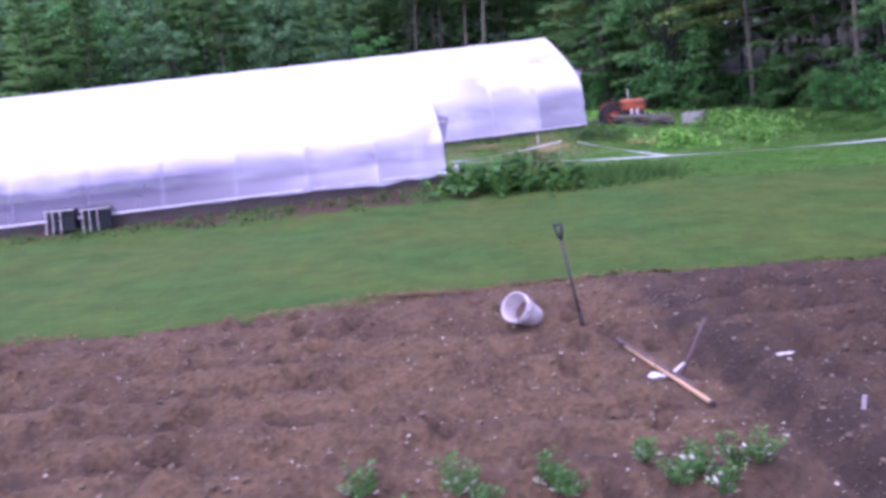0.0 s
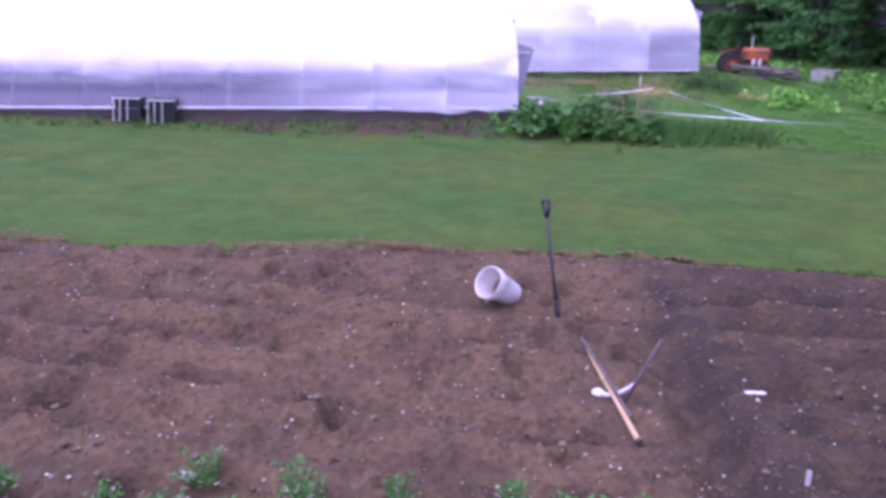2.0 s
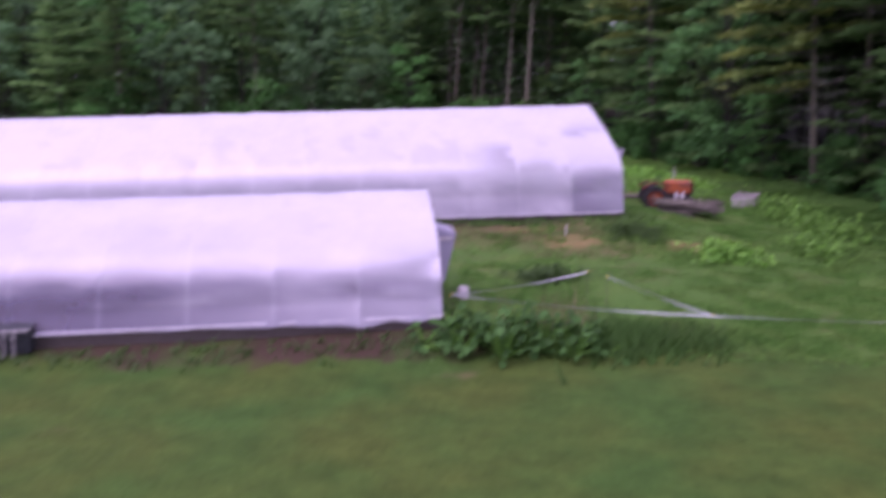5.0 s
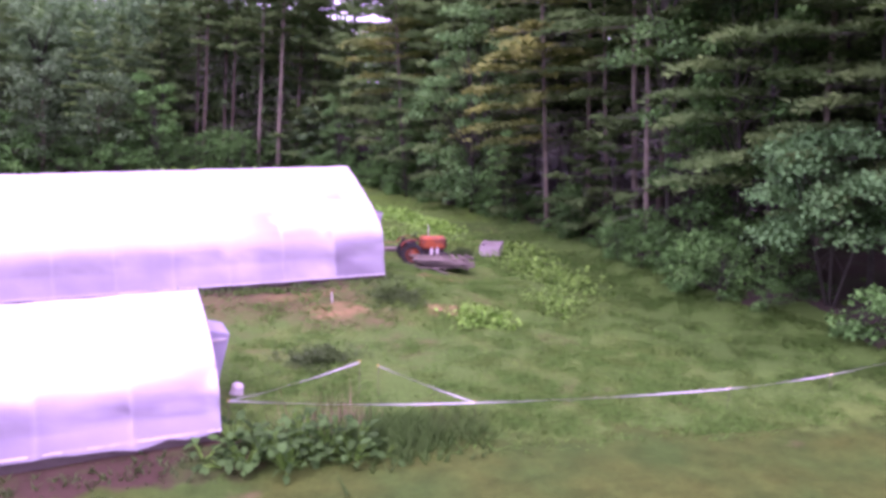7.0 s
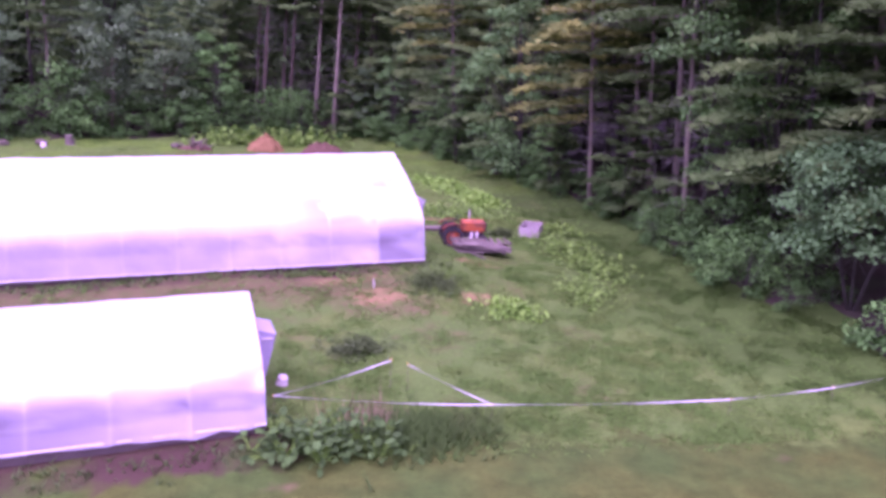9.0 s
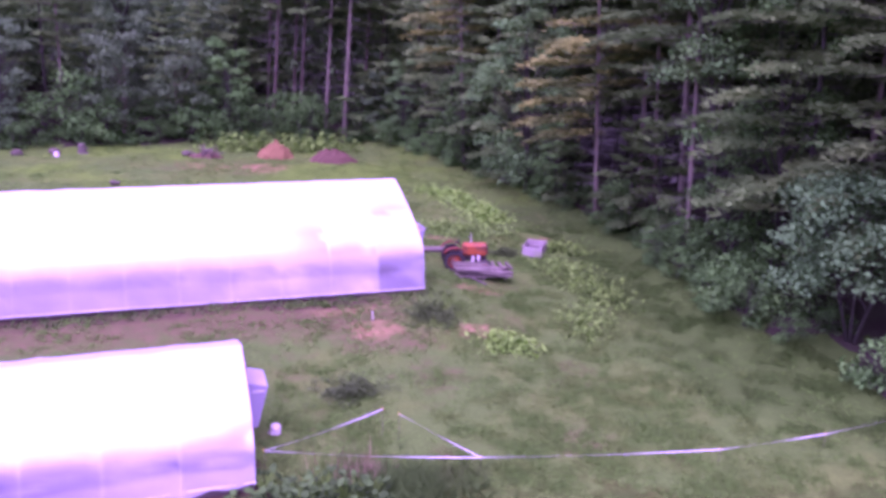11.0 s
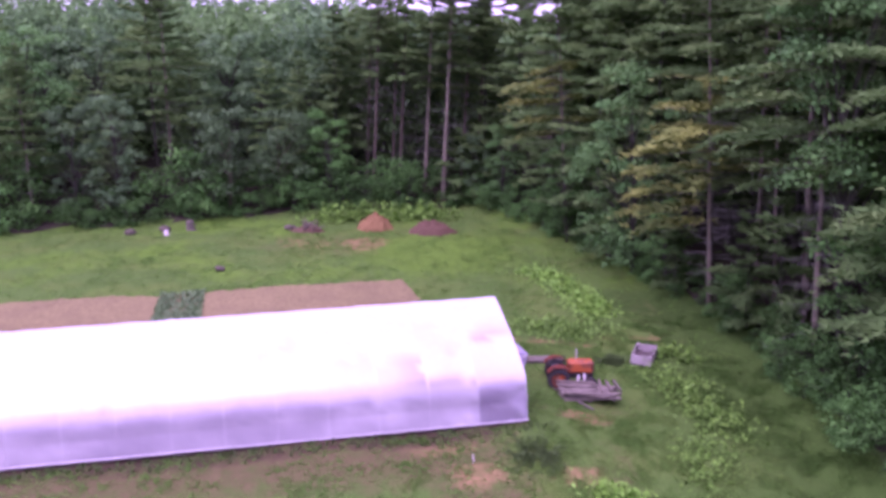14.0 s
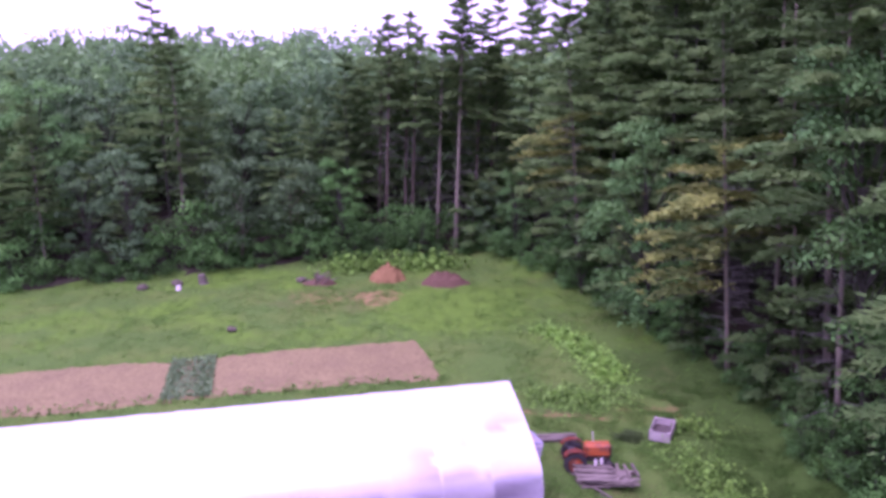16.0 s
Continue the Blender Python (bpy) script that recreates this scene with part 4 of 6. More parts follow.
THIN_BARE = pine(28, 20.0, 10.8, 2.6, HAZY_PINE, BROWN_BARK, 60, 0.8, label="slim pine with a dark bare trunk among the others", foot=0.16)
L_GOLD = "pine with yellowing lower boughs above bare dead branches"
GOLD = pine(16, 17.5, 8.6, 3.2, GOLD_PINE, PALE_BARK, 70, 0.9, L_GOLD, PINE,
            [(4.4, 196, 3.6, -0.02), (5.2, 178, 3.9, -0.05), (6.0, 190, 3.7, 0.0), (6.9, 172, 3.9, -0.03), (7.8, 186, 3.6, 0.02), (8.3, 205, 3.0, 0.05), (6.6, 238, 2.2, -0.1), (6.8, 330, 2.4, 0.02), (7.9, 345, 3.0, 0.05), (7.6, 270, 1.8, -0.05), (8.4, 20, 2.8, 0.08)])
GOLD_HIGH = pine(20, 17.0, 9.8, 3.2, GOLD_PINE, PALE_BARK, 40, 0.9, L_GOLD, PINE, [(6.6, 190, 2.8, 0.0), (7.6, 200, 2.6, 0.0), (8.6, 175, 3.2, 0.02), (7.4, 330, 2.6, 0.0), (8.8, 345, 3.0, 0.05), (9.3, 215, 3.0, 0.05)])
REACHING = pine(19, 18.0, 8.5, 3.8, PINE, BARK, 20, 0.9, "big pine with long grey-green boughs over the pasture", None,
                [(3.4, 168, 4.0, -0.02), (4.3, 205, 4.2, -0.04), (5.6, 185, 4.2, 0.0), (6.4, 160, 4.0, 0.02), (7.4, 195, 4.3, 0.0), (8.2, 215, 3.8, 0.05), (5.0, 240, 3.4, -0.05), (7.0, 255, 3.4, 0.0), (4.0, 140, 3.0, -0.05)])
YOUNG = pine(26, 6.5, 0.9, 1.9, PINE, BARK, 4, 0.7, "young pine with loose drooping boughs under the tall trees")
SPRUCE = pine(17, 21.0, 9.0, 2.1, PINE, BARK, 6, 0.8, label="slender spruce rising above the other treetops")
L_BROAD = "leafy broadleaf tree with a dense green crown"
BROADS = [broadleaf(21, 9.5, 2.6, LEAF, 6200, 0.12, BARK, 0.03, L_BROAD, lobes=44), broadleaf(22, 12.0, 3.0, MAPLE_LEAF, 7600, 0.125, BARK, 0.1, L_BROAD, lobes=52),
          broadleaf(23, 7.5, 2.4, BLUE_LEAF, 4000, 0.14, PALE_BARK, 0.2, "grey-green bushy willow tree at the field's edge", lobes=20), broadleaf(27, 11.0, 2.9, HAZY_LEAF, 6200, 0.145, BARK, 0.08, L_BROAD, lobes=64)]
MAPLE = broadleaf(24, 15.0, 2.7, MAPLE_LEAF, 9000, 0.115, BARK, 0.5, "tall leafy tree with its crown high on a bare stem", lobes=26)
EDGE_TREE = broadleaf(25, 5.6, 2.3, LIGHTENED_LEAF, 6500, 0.11, BARK, 0.42, "leafy young tree at the edge of the woods, its green lightened", lobes=24)
L_SHRUB = "low leafy green shrub at the foot of the woods"
SHRUBS = [broadleaf(31, 2.6, 1.5, LEAF, 1750, 0.103, BARK, 0.08, L_SHRUB, "shrub", 15), broadleaf(32, 1.7, 1.3, LEAF, 1300, 0.097, BARK, 0.05, L_SHRUB, "shrub", 12),
          broadleaf(33, 3.4, 1.8, LEAF, 2200, 0.109, BARK, 0.06, L_SHRUB, "shrub", 18)]

rng = random.Random(5)
spots = []


def clear(x, y, gap):
    if any((x - a) ** 2 + (y - b) ** 2 < gap * gap for a, b in spots):
        return False
    spots.append((x, y))
    return True


# trees that stand out by their trunk or colour
NAMED = ((GOLD, 15.0, 40.3, 0.98, 0), (GOLD_HIGH, 10.9, 56.2, 1.0, 0), (REACHING, 18.4, 27.6, 0.95, 0), (REACHING, 19.2, 23.6, 0.8, 8), (BARE_PINE, 16.5, 32.8, 0.95, 30), (TALL_BARE, 3.0, 66.4, 0.95, 10),
         (TALL_BARE, 1.5, 67.4, 0.78, 100), (THIN_BARE, -0.4, 69.0, 0.86, 300), (THIN_BARE, -1.1, 71.4, 0.9, 20), (THIN_BARE, -2.6, 68.6, 0.9, 190), (THIN_BARE, -3.3, 70.8, 0.84, 130), (THIN_BARE, 4.6, 69.2, 0.9, 250), (THIN_BARE, 5.9, 70.6, 0.95, 40), (YOUNG, 4.4, 66.6, 0.9, 40), (YOUNG, 6.2, 66.4, 1.0, 260), (BARE_PINE, -25.8, 60.0, 0.6, 70), (BARE_PINE, -17.4, 64.6, 0.85, 20), (SPRUCE, -19.5, 68.0, 0.98, 20), (SPRUCE, 3.6, 72.0, 0.93, 80),
         (BROADS[2], -13.0, 63.6, 1.05, 15), (BROADS[2], -9.3, 65.0, 1.0, 130), (BROADS[0], -5.6, 65.0, 0.8, 200), (BROADS[3], -20.5, 61.6, 0.8, 30), (BROADS[3], -23.0, 61.0, 0.75, 160), (BROADS[0], 0.4, 64.4, 0.42, 20), (BROADS[3], 5.4, 66.2, 0.5, 60), (BROADS[1], 7.4, 63.6, 0.55, 240),
         (EDGE_TREE, 17.3, 23.0, 0.95, 40), (EDGE_TREE, 18.5, 20.9, 0.95, 140), (MAPLE, 16.9, 31.7, 1.0, 90), (BROADS[0], 17.0, 30.4, 0.66, 30), (BROADS[0], 18.2, 29.0, 1.2, 70),
         (BROADS[1], 12.9, 46.6, 0.98, 10), (BROADS[0], 10.6, 53.8, 0.74, 80), (BROADS[0], 13.9, 43.6, 0.5, 50), (YOUNG, 15.7, 37.4, 0.8, 20), (YOUNG, 16.4, 35.6, 0.95, 120), (YOUNG, 14.2, 43.0, 0.7, 220), (YOUNG, 12.6, 49.4, 0.9, 320), (BARE_PINE, 17.0, 37.8, 0.8, 200), (TALL_BARE, 17.6, 36.0, 0.85, 310))
for kind, x, y, k, turn in NAMED:
    place(kind, x, y, k, turn, lean=-4.5 if x > 9 else 2.5 if kind in (TALL_BARE, THIN_BARE) else 0)
    spots.append((x, y))

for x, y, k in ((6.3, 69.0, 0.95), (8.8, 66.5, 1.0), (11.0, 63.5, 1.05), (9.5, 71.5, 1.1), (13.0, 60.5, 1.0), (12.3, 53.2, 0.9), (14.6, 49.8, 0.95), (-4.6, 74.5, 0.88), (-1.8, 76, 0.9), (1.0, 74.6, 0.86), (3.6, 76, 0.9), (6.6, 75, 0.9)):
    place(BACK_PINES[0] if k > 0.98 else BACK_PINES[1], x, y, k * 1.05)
    spots.append((x, y))
# the woods along the right-hand side, then across the far side
for y in np.arange(12, 66, 2.3):
    for row in range(4 if 26 < y < 48 else 3):
        bare = 24 < y < 48  # here the front stands open, with bare trunks in the dark behind
        x = float(wood_edge(y)) + (3.6 if bare else 2.2) + row * 3.1 + rng.uniform(-0.9, 0.9)
        yy = y + rng.uniform(-1, 1)
        if clear(x, yy, 2.3):
            kind = rng.choice((DEEP_PINES if row > 1 else [PINES[2], PINES[2], BARE_PINE, PINES[0]]) if bare else DEEP_PINES if y < 20 or row > 1 else PINES if row or rng.random() < 0.8 else BROADS[:2])
            place(kind, x, yy, rng.uniform(0.88, 1.12) * (1.12 if row else 1) * (1.08 if y > 44 else 1), lean=rng.uniform(-4.5, -1.5))
for x in np.arange(-48, 6, 2.6):
    for row in range(4 if x < -22 else 3):
        xx = x + rng.uniform(-1.1, 1.1)
        y = float(back_edge(xx)) + 2.6 + row * 3.4 + rng.uniform(-0.9, 0.9)
        if row < 2 and -3.5 < xx < 4:
            continue
        if clear(xx, y, 2.4):
            kind = rng.choice(BROADS[:2] + BROADS[3:] + BROADS[3:] + BACK_PINES if row == 0 else DEEP_PINES + BACK_PINES + BROADS[1:2] + BROADS[3:])
            place(kind, xx, y, rng.uniform(0.75, 1.05) * (1.15 if row else 1) if kind in BROADS else rng.uniform(0.62, 0.86))
for y in np.arange(11, 66, 1.3):
    for row in range(2):
        if 18.5 < y < 23.5 and (row or y > 20.2):  # a dark hollow under the leafy edge trees
            continue
        x = float(wood_edge(y)) + 0.2 + row * 1.3 + rng.uniform(-0.5, 0.5)
        place(rng.choice(SHRUBS), x, y + rng.uniform(-0.5, 0.5), rng.uniform(0.3, 0.62) + 0.12 * row if 33 < y < 47 else rng.uniform(0.35, 0.85) + 0.15 * row)
for x in np.arange(-46, 6, 1.9):
    for row in range(2):
        xx = x + rng.uniform(-0.6, 0.6)
        place(rng.choice(SHRUBS), xx, float(back_edge(xx)) + 0.6 + row * 2.0 + rng.uniform(-0.4, 0.4), rng.uniform(0.6, 1.2) + 0.35 * row)
for proto in PINES + BACK_PINES + DEEP_PINES + [BARE_PINE, TALL_BARE, GOLD, GOLD_HIGH, THIN_BARE, REACHING, YOUNG, SPRUCE, MAPLE, EDGE_TREE] + BROADS + SHRUBS:  # the first of each kind stands deep in the woods
    k = rng.uniform(0, 1)
    proto.matrix_basis = pose(30 + 6 * k, 20 + 3.1 * len(spots) % 40, 2.4, 0, 0, 360 * k)
    proto.location.z = gz(proto.location.x, proto.location.y) - 0.1
    spots.append((0, 0))


def far_woods():
    """The wooded rise behind: crowns on crowns, one mass of foliage."""
    g = np.random.RandomState(77)
    C = []
    for _ in range(320):
        if g.rand() < 0.85:
            x, y = g.uniform(-82, 45), g.uniform(77, 140)
        else:
            x, y = g.uniform(32, 75), g.uniform(0, 80)
        z = 1.0 + 4 * float(smooth(85, 190, np.float64(y))) + 10 * float(smooth(45, 130, np.float64(x)))
        tall, r, n = g.uniform(12, 17.5) if x < -5 or x > 20 else g.uniform(11, 14.5), g.uniform(2.0, 3.4), 320
        h = g.beta(2.2, 1.5, n)
        a = g.uniform(0, 6.28, n)
        q = r * np.sqrt(np.clip(1 - ((h - 0.5) / 0.52) ** 2, 0.02, 1)) * g.uniform(0.6, 1.1, n)
        C.append(np.stack([x + q * np.cos(a), y + q * np.sin(a), z + 1.5 + h * tall * 0.92], -1))
    for _ in range(200):  # the thick front of the rise
        x, y = g.uniform(-66, 8), g.uniform(73, 88)
        tall, r, n = g.uniform(11.5, 16.5) if x < -6 else g.uniform(11.5, 14.5), g.uniform(2.0, 3.2), 290
        h = g.beta(2.2, 1.4, n)
        a = g.uniform(0, 6.28, n)
        q = r * np.sqrt(np.clip(1 - ((h - 0.45) / 0.57) ** 2, 0.02, 1)) * g.uniform(0.6, 1.1, n)
        C.append(np.stack([x + q * np.cos(a), y + q * np.sin(a), 2.0 + h * tall * 0.92], -1))
    for _ in range(85):  # tall crowns deep in the woods on the right
        y = g.uniform(34, 76)
        x = float(wood_edge(y)) + g.uniform(9.5, 17)
        tall, r, n = g.uniform(17, 22), g.uniform(2.2, 3.2), 300
        h = g.beta(2.4, 1.3, n)
        a = g.uniform(0, 6.28, n)
        q = r * np.sqrt(np.clip(1 - ((h - 0.45) / 0.57) ** 2, 0.02, 1)) * g.uniform(0.6, 1.1, n)
        C.append(np.stack([x + q * np.cos(a), y + q * np.sin(a), gz(x, y) + h * tall], -1))
    C = np.concatenate(C)
    out = g.normal(0, 1, C.shape)
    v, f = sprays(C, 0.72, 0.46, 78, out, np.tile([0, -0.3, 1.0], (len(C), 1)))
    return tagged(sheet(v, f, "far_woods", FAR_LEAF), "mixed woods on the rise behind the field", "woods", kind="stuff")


far_woods()

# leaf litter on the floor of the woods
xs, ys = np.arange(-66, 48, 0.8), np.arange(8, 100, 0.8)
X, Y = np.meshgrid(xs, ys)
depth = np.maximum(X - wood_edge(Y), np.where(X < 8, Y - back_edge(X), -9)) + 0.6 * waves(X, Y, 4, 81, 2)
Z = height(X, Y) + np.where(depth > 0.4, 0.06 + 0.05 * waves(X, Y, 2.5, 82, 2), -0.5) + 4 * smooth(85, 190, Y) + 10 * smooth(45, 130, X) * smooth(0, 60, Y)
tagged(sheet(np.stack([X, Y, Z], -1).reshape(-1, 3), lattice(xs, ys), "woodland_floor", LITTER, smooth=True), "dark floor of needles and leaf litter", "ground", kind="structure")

# ---- grass ----
g = np.random.RandomState(91)


def free(x, y, margin=0.15):
    """Where the pasture's grass can grow."""
    s1, u1 = along(C1, H1, x, y)
    s2, u2 = along(C2, H2, x, y)
    sf, uf = along(FC, FH, x, y)
    ok = ~((s1 > -margin) & (u1 > -0.75) & (u1 < 5.8)) & ~((s2 > -margin) & (u2 > -0.3) & (u2 < 6.5))
    ok &= ~((sf > 0) & (uf > -5.4) & (uf < 0.1))
    return ok & (x < wood_edge(y) + 0.5) & (y < back_edge(x) + 0.4)


FC, FH = Vector((0.0, 46.15, 0)), radians(11.5)  # far right corner of the tilled field and its heading
x, y = g.uniform(-34, 19, 70000), g.uniform(15.6, 66, 70000)
lot = waves(x, y, 5, 92, 3)
keep = free(x, y) & (lot + g.normal(0, 0.9, len(x)) > -0.9) & ((y < 36) | (g.rand(len(x)) < 0.45))
x, y, lot = x[keep], y[keep], lot[keep]
blades("pasture_grass", x, y, 0.035 + 0.03 * np.clip(lot + 0.5, 0, 1.5), 0.022 + 0.0004 * y, 4.5, GRASS, "rough pasture grass in uneven tufts", 93, 3)
# standing tufts, in clumps where nothing grazes
x2, y2 = g.uniform(0, 17, 130000), 15.9 + 24 * g.rand(130000) ** 1.15
clump = 0.9 * patches(x2, y2, 1.1, 101, 3) + 0.5 * patches(x2, y2, 4.5, 103, 2)
s2, u2 = along(C2, H2, x2, y2)
grazed = smooth(-4.6, -2.5, u2) * (s2 > -1.5)
keep = free(x2, y2) & (clump + g.normal(0, 0.4, len(x2)) - 0.9 * grazed > -0.1) & (g.rand(len(x2)) < smooth(15.3, 17.8, y2 + 0.06 * (x2 - 3)))
# tufts near the woods get the green that is coloured for shade
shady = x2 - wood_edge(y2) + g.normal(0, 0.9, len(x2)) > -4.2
for part_of, mat, text, seed in ((keep & ~shady, GRASS, "standing tufts of longer pasture grass", 102), (keep & shady, SHADED_GRASS, "tufts of grass beside the woods, coloured darker for shade", 113)):
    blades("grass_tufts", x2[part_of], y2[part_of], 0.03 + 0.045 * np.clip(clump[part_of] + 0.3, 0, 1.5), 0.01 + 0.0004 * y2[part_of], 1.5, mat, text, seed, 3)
x2, y2 = g.uniform(-24, 13, 22000), g.uniform(38, 63, 22000)
clump = 0.8 * patches(x2, y2, 1.8, 104, 3) + 0.5 * patches(x2, y2, 7, 105, 2)
keep = free(x2, y2) & (clump + g.normal(0, 0.3, len(x2)) > 0.1)
blades("grass_tufts", x2[keep], y2[keep], 0.05 + 0.07 * np.clip(clump[keep], 0, 1.2), 0.035, 1.6, GRASS, "long grass tufts on the far field", 106, 3)
x, y = g.uniform(-14, 16, 52000), g.uniform(7.0, 16.2, 52000)
keep = (y > garden_edge(x) + 0.03 * g.normal(size=len(x))) & (y + 0.06 * (x - 3) < 15.9)
blades("lawn_grass", x[keep], y[keep], np.full(keep.sum(), 0.013), 0.014, 3.2, LAWN_GRASS, "short mown green lawn grass", 94, 2)
x, y = g.uniform(-12, 15, 68000), g.uniform(7.1, 16.2, 68000)
keep = (y > garden_edge(x) + 0.05) & (patches(x * 0.7, y, 0.5, 107, 3) + 0.5 * patches(x, y, 2.6, 108, 2) + g.normal(0, 0.3, len(x)) > 0.5)
blades("lawn_tufts", x[keep], y[keep], g.uniform(0.012, 0.03, keep.sum()), 0.008, 1.6, LAWN_GRASS, "missed longer tufts in the mown lawn", 109, 3)
# withered stubble where the lawn meets the soil
x = g.uniform(-9, 10, 6500)
y = garden_edge(x) - np.abs(g.normal(0.0, 0.2, len(x))) + 0.12
keep = patches(x, y, 0.8, 110, 3) > -0.1
blades("dry_stubble", x[keep], y[keep], np.full(keep.sum(), 0.014), 0.008, 3.0, STUBBLE, "withered brown grass along the tilled soil", 111, 3, z=garden_height(x[keep], y[keep]))
x = g.uniform(0.6, 10, 2200)
y = garden_edge(x) - g.uniform(-0.01, 0.05, len(x))
keep = patches(x, 0 * x, 0.45, 116, 3) + g.normal(0, 0.35, len(x)) > 0.05
blades("turf_edge", x[keep], y[keep], g.uniform(0.015, 0.05, keep.sum()), 0.012, 0.5, TURF, "dark cut edge of the turf above the soil", 117, 3, z=garden_height(x[keep], y[keep]) - 0.01)
x, y = g.normal(-0.5, 0.28, 320), g.normal(7.86, 0.06, 320)
blades("straw_heap", x, y, np.full(len(x), 0.02), 0.008, 3.0, STUBBLE, "withered straw dropped at the edge of the tilled soil", 115, 3, z=garden_height(x, y) + 0.015)
# longer grass on the lawn's edges
x = g.uniform(-9, 10, 2600)
y = garden_edge(x) + np.where(g.rand(len(x)) < 0.6, g.normal(0.04, 0.05, len(x)), -np.abs(g.normal(0, 0.16, len(x))))
keep = (y > garden_edge(x)) | (patches(x, y, 0.7, 112, 2) > 0.1)
x, y = x[keep], y[keep]
blades("edge_grass", x, y, np.full(len(x), 0.04), 0.011, 1.2, LAWN_GRASS, "ragged grass fringe along the tilled garden", 95, 3)
s, u = g.uniform(-1, 18, 420), g.normal(-0.6, 0.2, 420)
x, y = C1.x - s * math.cos(H1) - u * math.sin(H1), C1.y - s * math.sin(H1) + u * math.cos(H1)
blades("bank_weeds", x, y, g.uniform(0.05, 0.15, len(x)), 0.025, 0.9, RUSH, "weeds on the bank below the greenhouse", 96, 4)
s, u = g.uniform(-1, 22, 500), g.normal(-0.35, 0.2, 500)
x, y = C2.x - s * math.cos(H2) - u * math.sin(H2), C2.y - s * math.sin(H2) + u * math.cos(H2)
blades("bank_weeds", x, y, g.uniform(0.06, 0.2, len(x)), 0.03, 0.5, RUSH, "sparse weeds along the tall greenhouse's foot", 97, 4)
# tall grass beside the broad-leaved weeds
x, y = g.normal(2.9, 0.75, 900), g.normal(16.6, 0.45, 900)
blades("tall_grass", x, y, g.uniform(0.15, 0.4, len(x)), 0.02, 0.8, TALL_GRASS, "tall uncut grass beside the broad-leaved weeds", 98, 4)
x, y = g.normal(1.9, 0.45, 60), g.normal(17.1, 0.3, 60)
blades("seed_stalks", x, y, g.uniform(0.5, 0.95, len(x)), 0.008, 0.25, STRAW, "dry pale seed stalks standing above the weeds", 99, 3)


# ---- weeds with leaves of their own ----
def leaf_mesh(name, long, wide, seed, lobed=0.1):
    """One broad leaf, creased along its midrib and drooping at the tip."""
    rnd = random.Random(seed)
    geo, rows = Geo(), 7
    v, f = [], []
    for i in range(rows):
        q = i / (rows - 1)
        w = wide * (math.sin(math.pi * (0.12 + 0.88 * q)) ** 0.75) * (1 + lobed * math.sin(9 * q + seed)) * (0.02 if i == rows - 1 else 1) / 2
        z = long * (0.32 * q - 0.42 * q * q)
        v += [(q * long, -w, z + 0.12 * wide + rnd.uniform(-0.01, 0.01)), (q * long, 0, z), (q * long, w, z + 0.12 * wide + rnd.uniform(-0.01, 0.01))]
    for i in range(rows - 1):
        a = 3 * i
        f += [(a, a + 1, a + 4, a + 3), (a + 1, a + 2, a + 5, a + 4)]
    geo.add(v, f)
    me = bpy.data.meshes.new(name)
    me.from_pydata(geo.v, [], geo.f)
    me.polygons.foreach_set("use_smooth", np.ones(len(me.polygons), bool))
    me.materials.append(BURDOCK)
    return me


BIG_LEAVES = [leaf_mesh("leaf", 0.24, 0.15, 1), leaf_mesh("leaf", 0.2, 0.13, 2), leaf_mesh("leaf", 0.16, 0.11, 3)]


def burdock(x, y, n, tall, seed):
    rnd = random.Random(seed)
    plant = empty("burdock_plant", pose(x, y, gz(x, y), 0, 0, rnd.uniform(0, 360)), "broad-leaved dark green burdock by the greenhouse corner", "weed", "broad-leaved weeds")
    for i in range(n):
        a, q = rnd.uniform(0, 6.28), rnd.uniform(0.1, 1)
        foot = Vector((math.cos(a) * 0.05, math.sin(a) * 0.05, 0))
        top = Vector((math.cos(a) * (0.1 + 0.33 * (1 - q * 0.7)), math.sin(a) * (0.1 + 0.33 * (1 - q * 0.7)), tall * q))
        Geo().tube([foot, (foot + top) / 2 + Vector((0, 0, 0.05)), top], [0.012, 0.01, 0.007], 4, False).object("stalk", WEED, plant)
        leaf = new("leaf", rnd.choice(BIG_LEAVES))
        leaf.parent = plant
        leaf.matrix_basis = Matrix.Translation(top) @ pose(0, 0, 0, rnd.uniform(-35, 35), rnd.uniform(-35, 45), math.degrees(a) + rnd.uniform(-50, 50)) @ Matrix.Scale(rnd.uniform(0.7, 1.15), 4)


rng = random.Random(8)
for i in range(11):
    t = i / 10
    burdock(0.15 + 2.1 * t + rng.uniform(-0.1, 0.1), 16.15 - 0.25 * math.sin(3 * t) + rng.uniform(-0.3, 0.3), rng.randint(26, 34), rng.uniform(0.34, 0.66) * (0.75 + 0.5 * math.sin(math.pi * t)), 200 + i)
for i, (x, y) in enumerate(((-0.35, 15.95), (-0.05, 15.75), (2.6, 15.9))):
    burdock(x, y, 8, 0.22, 230 + i)


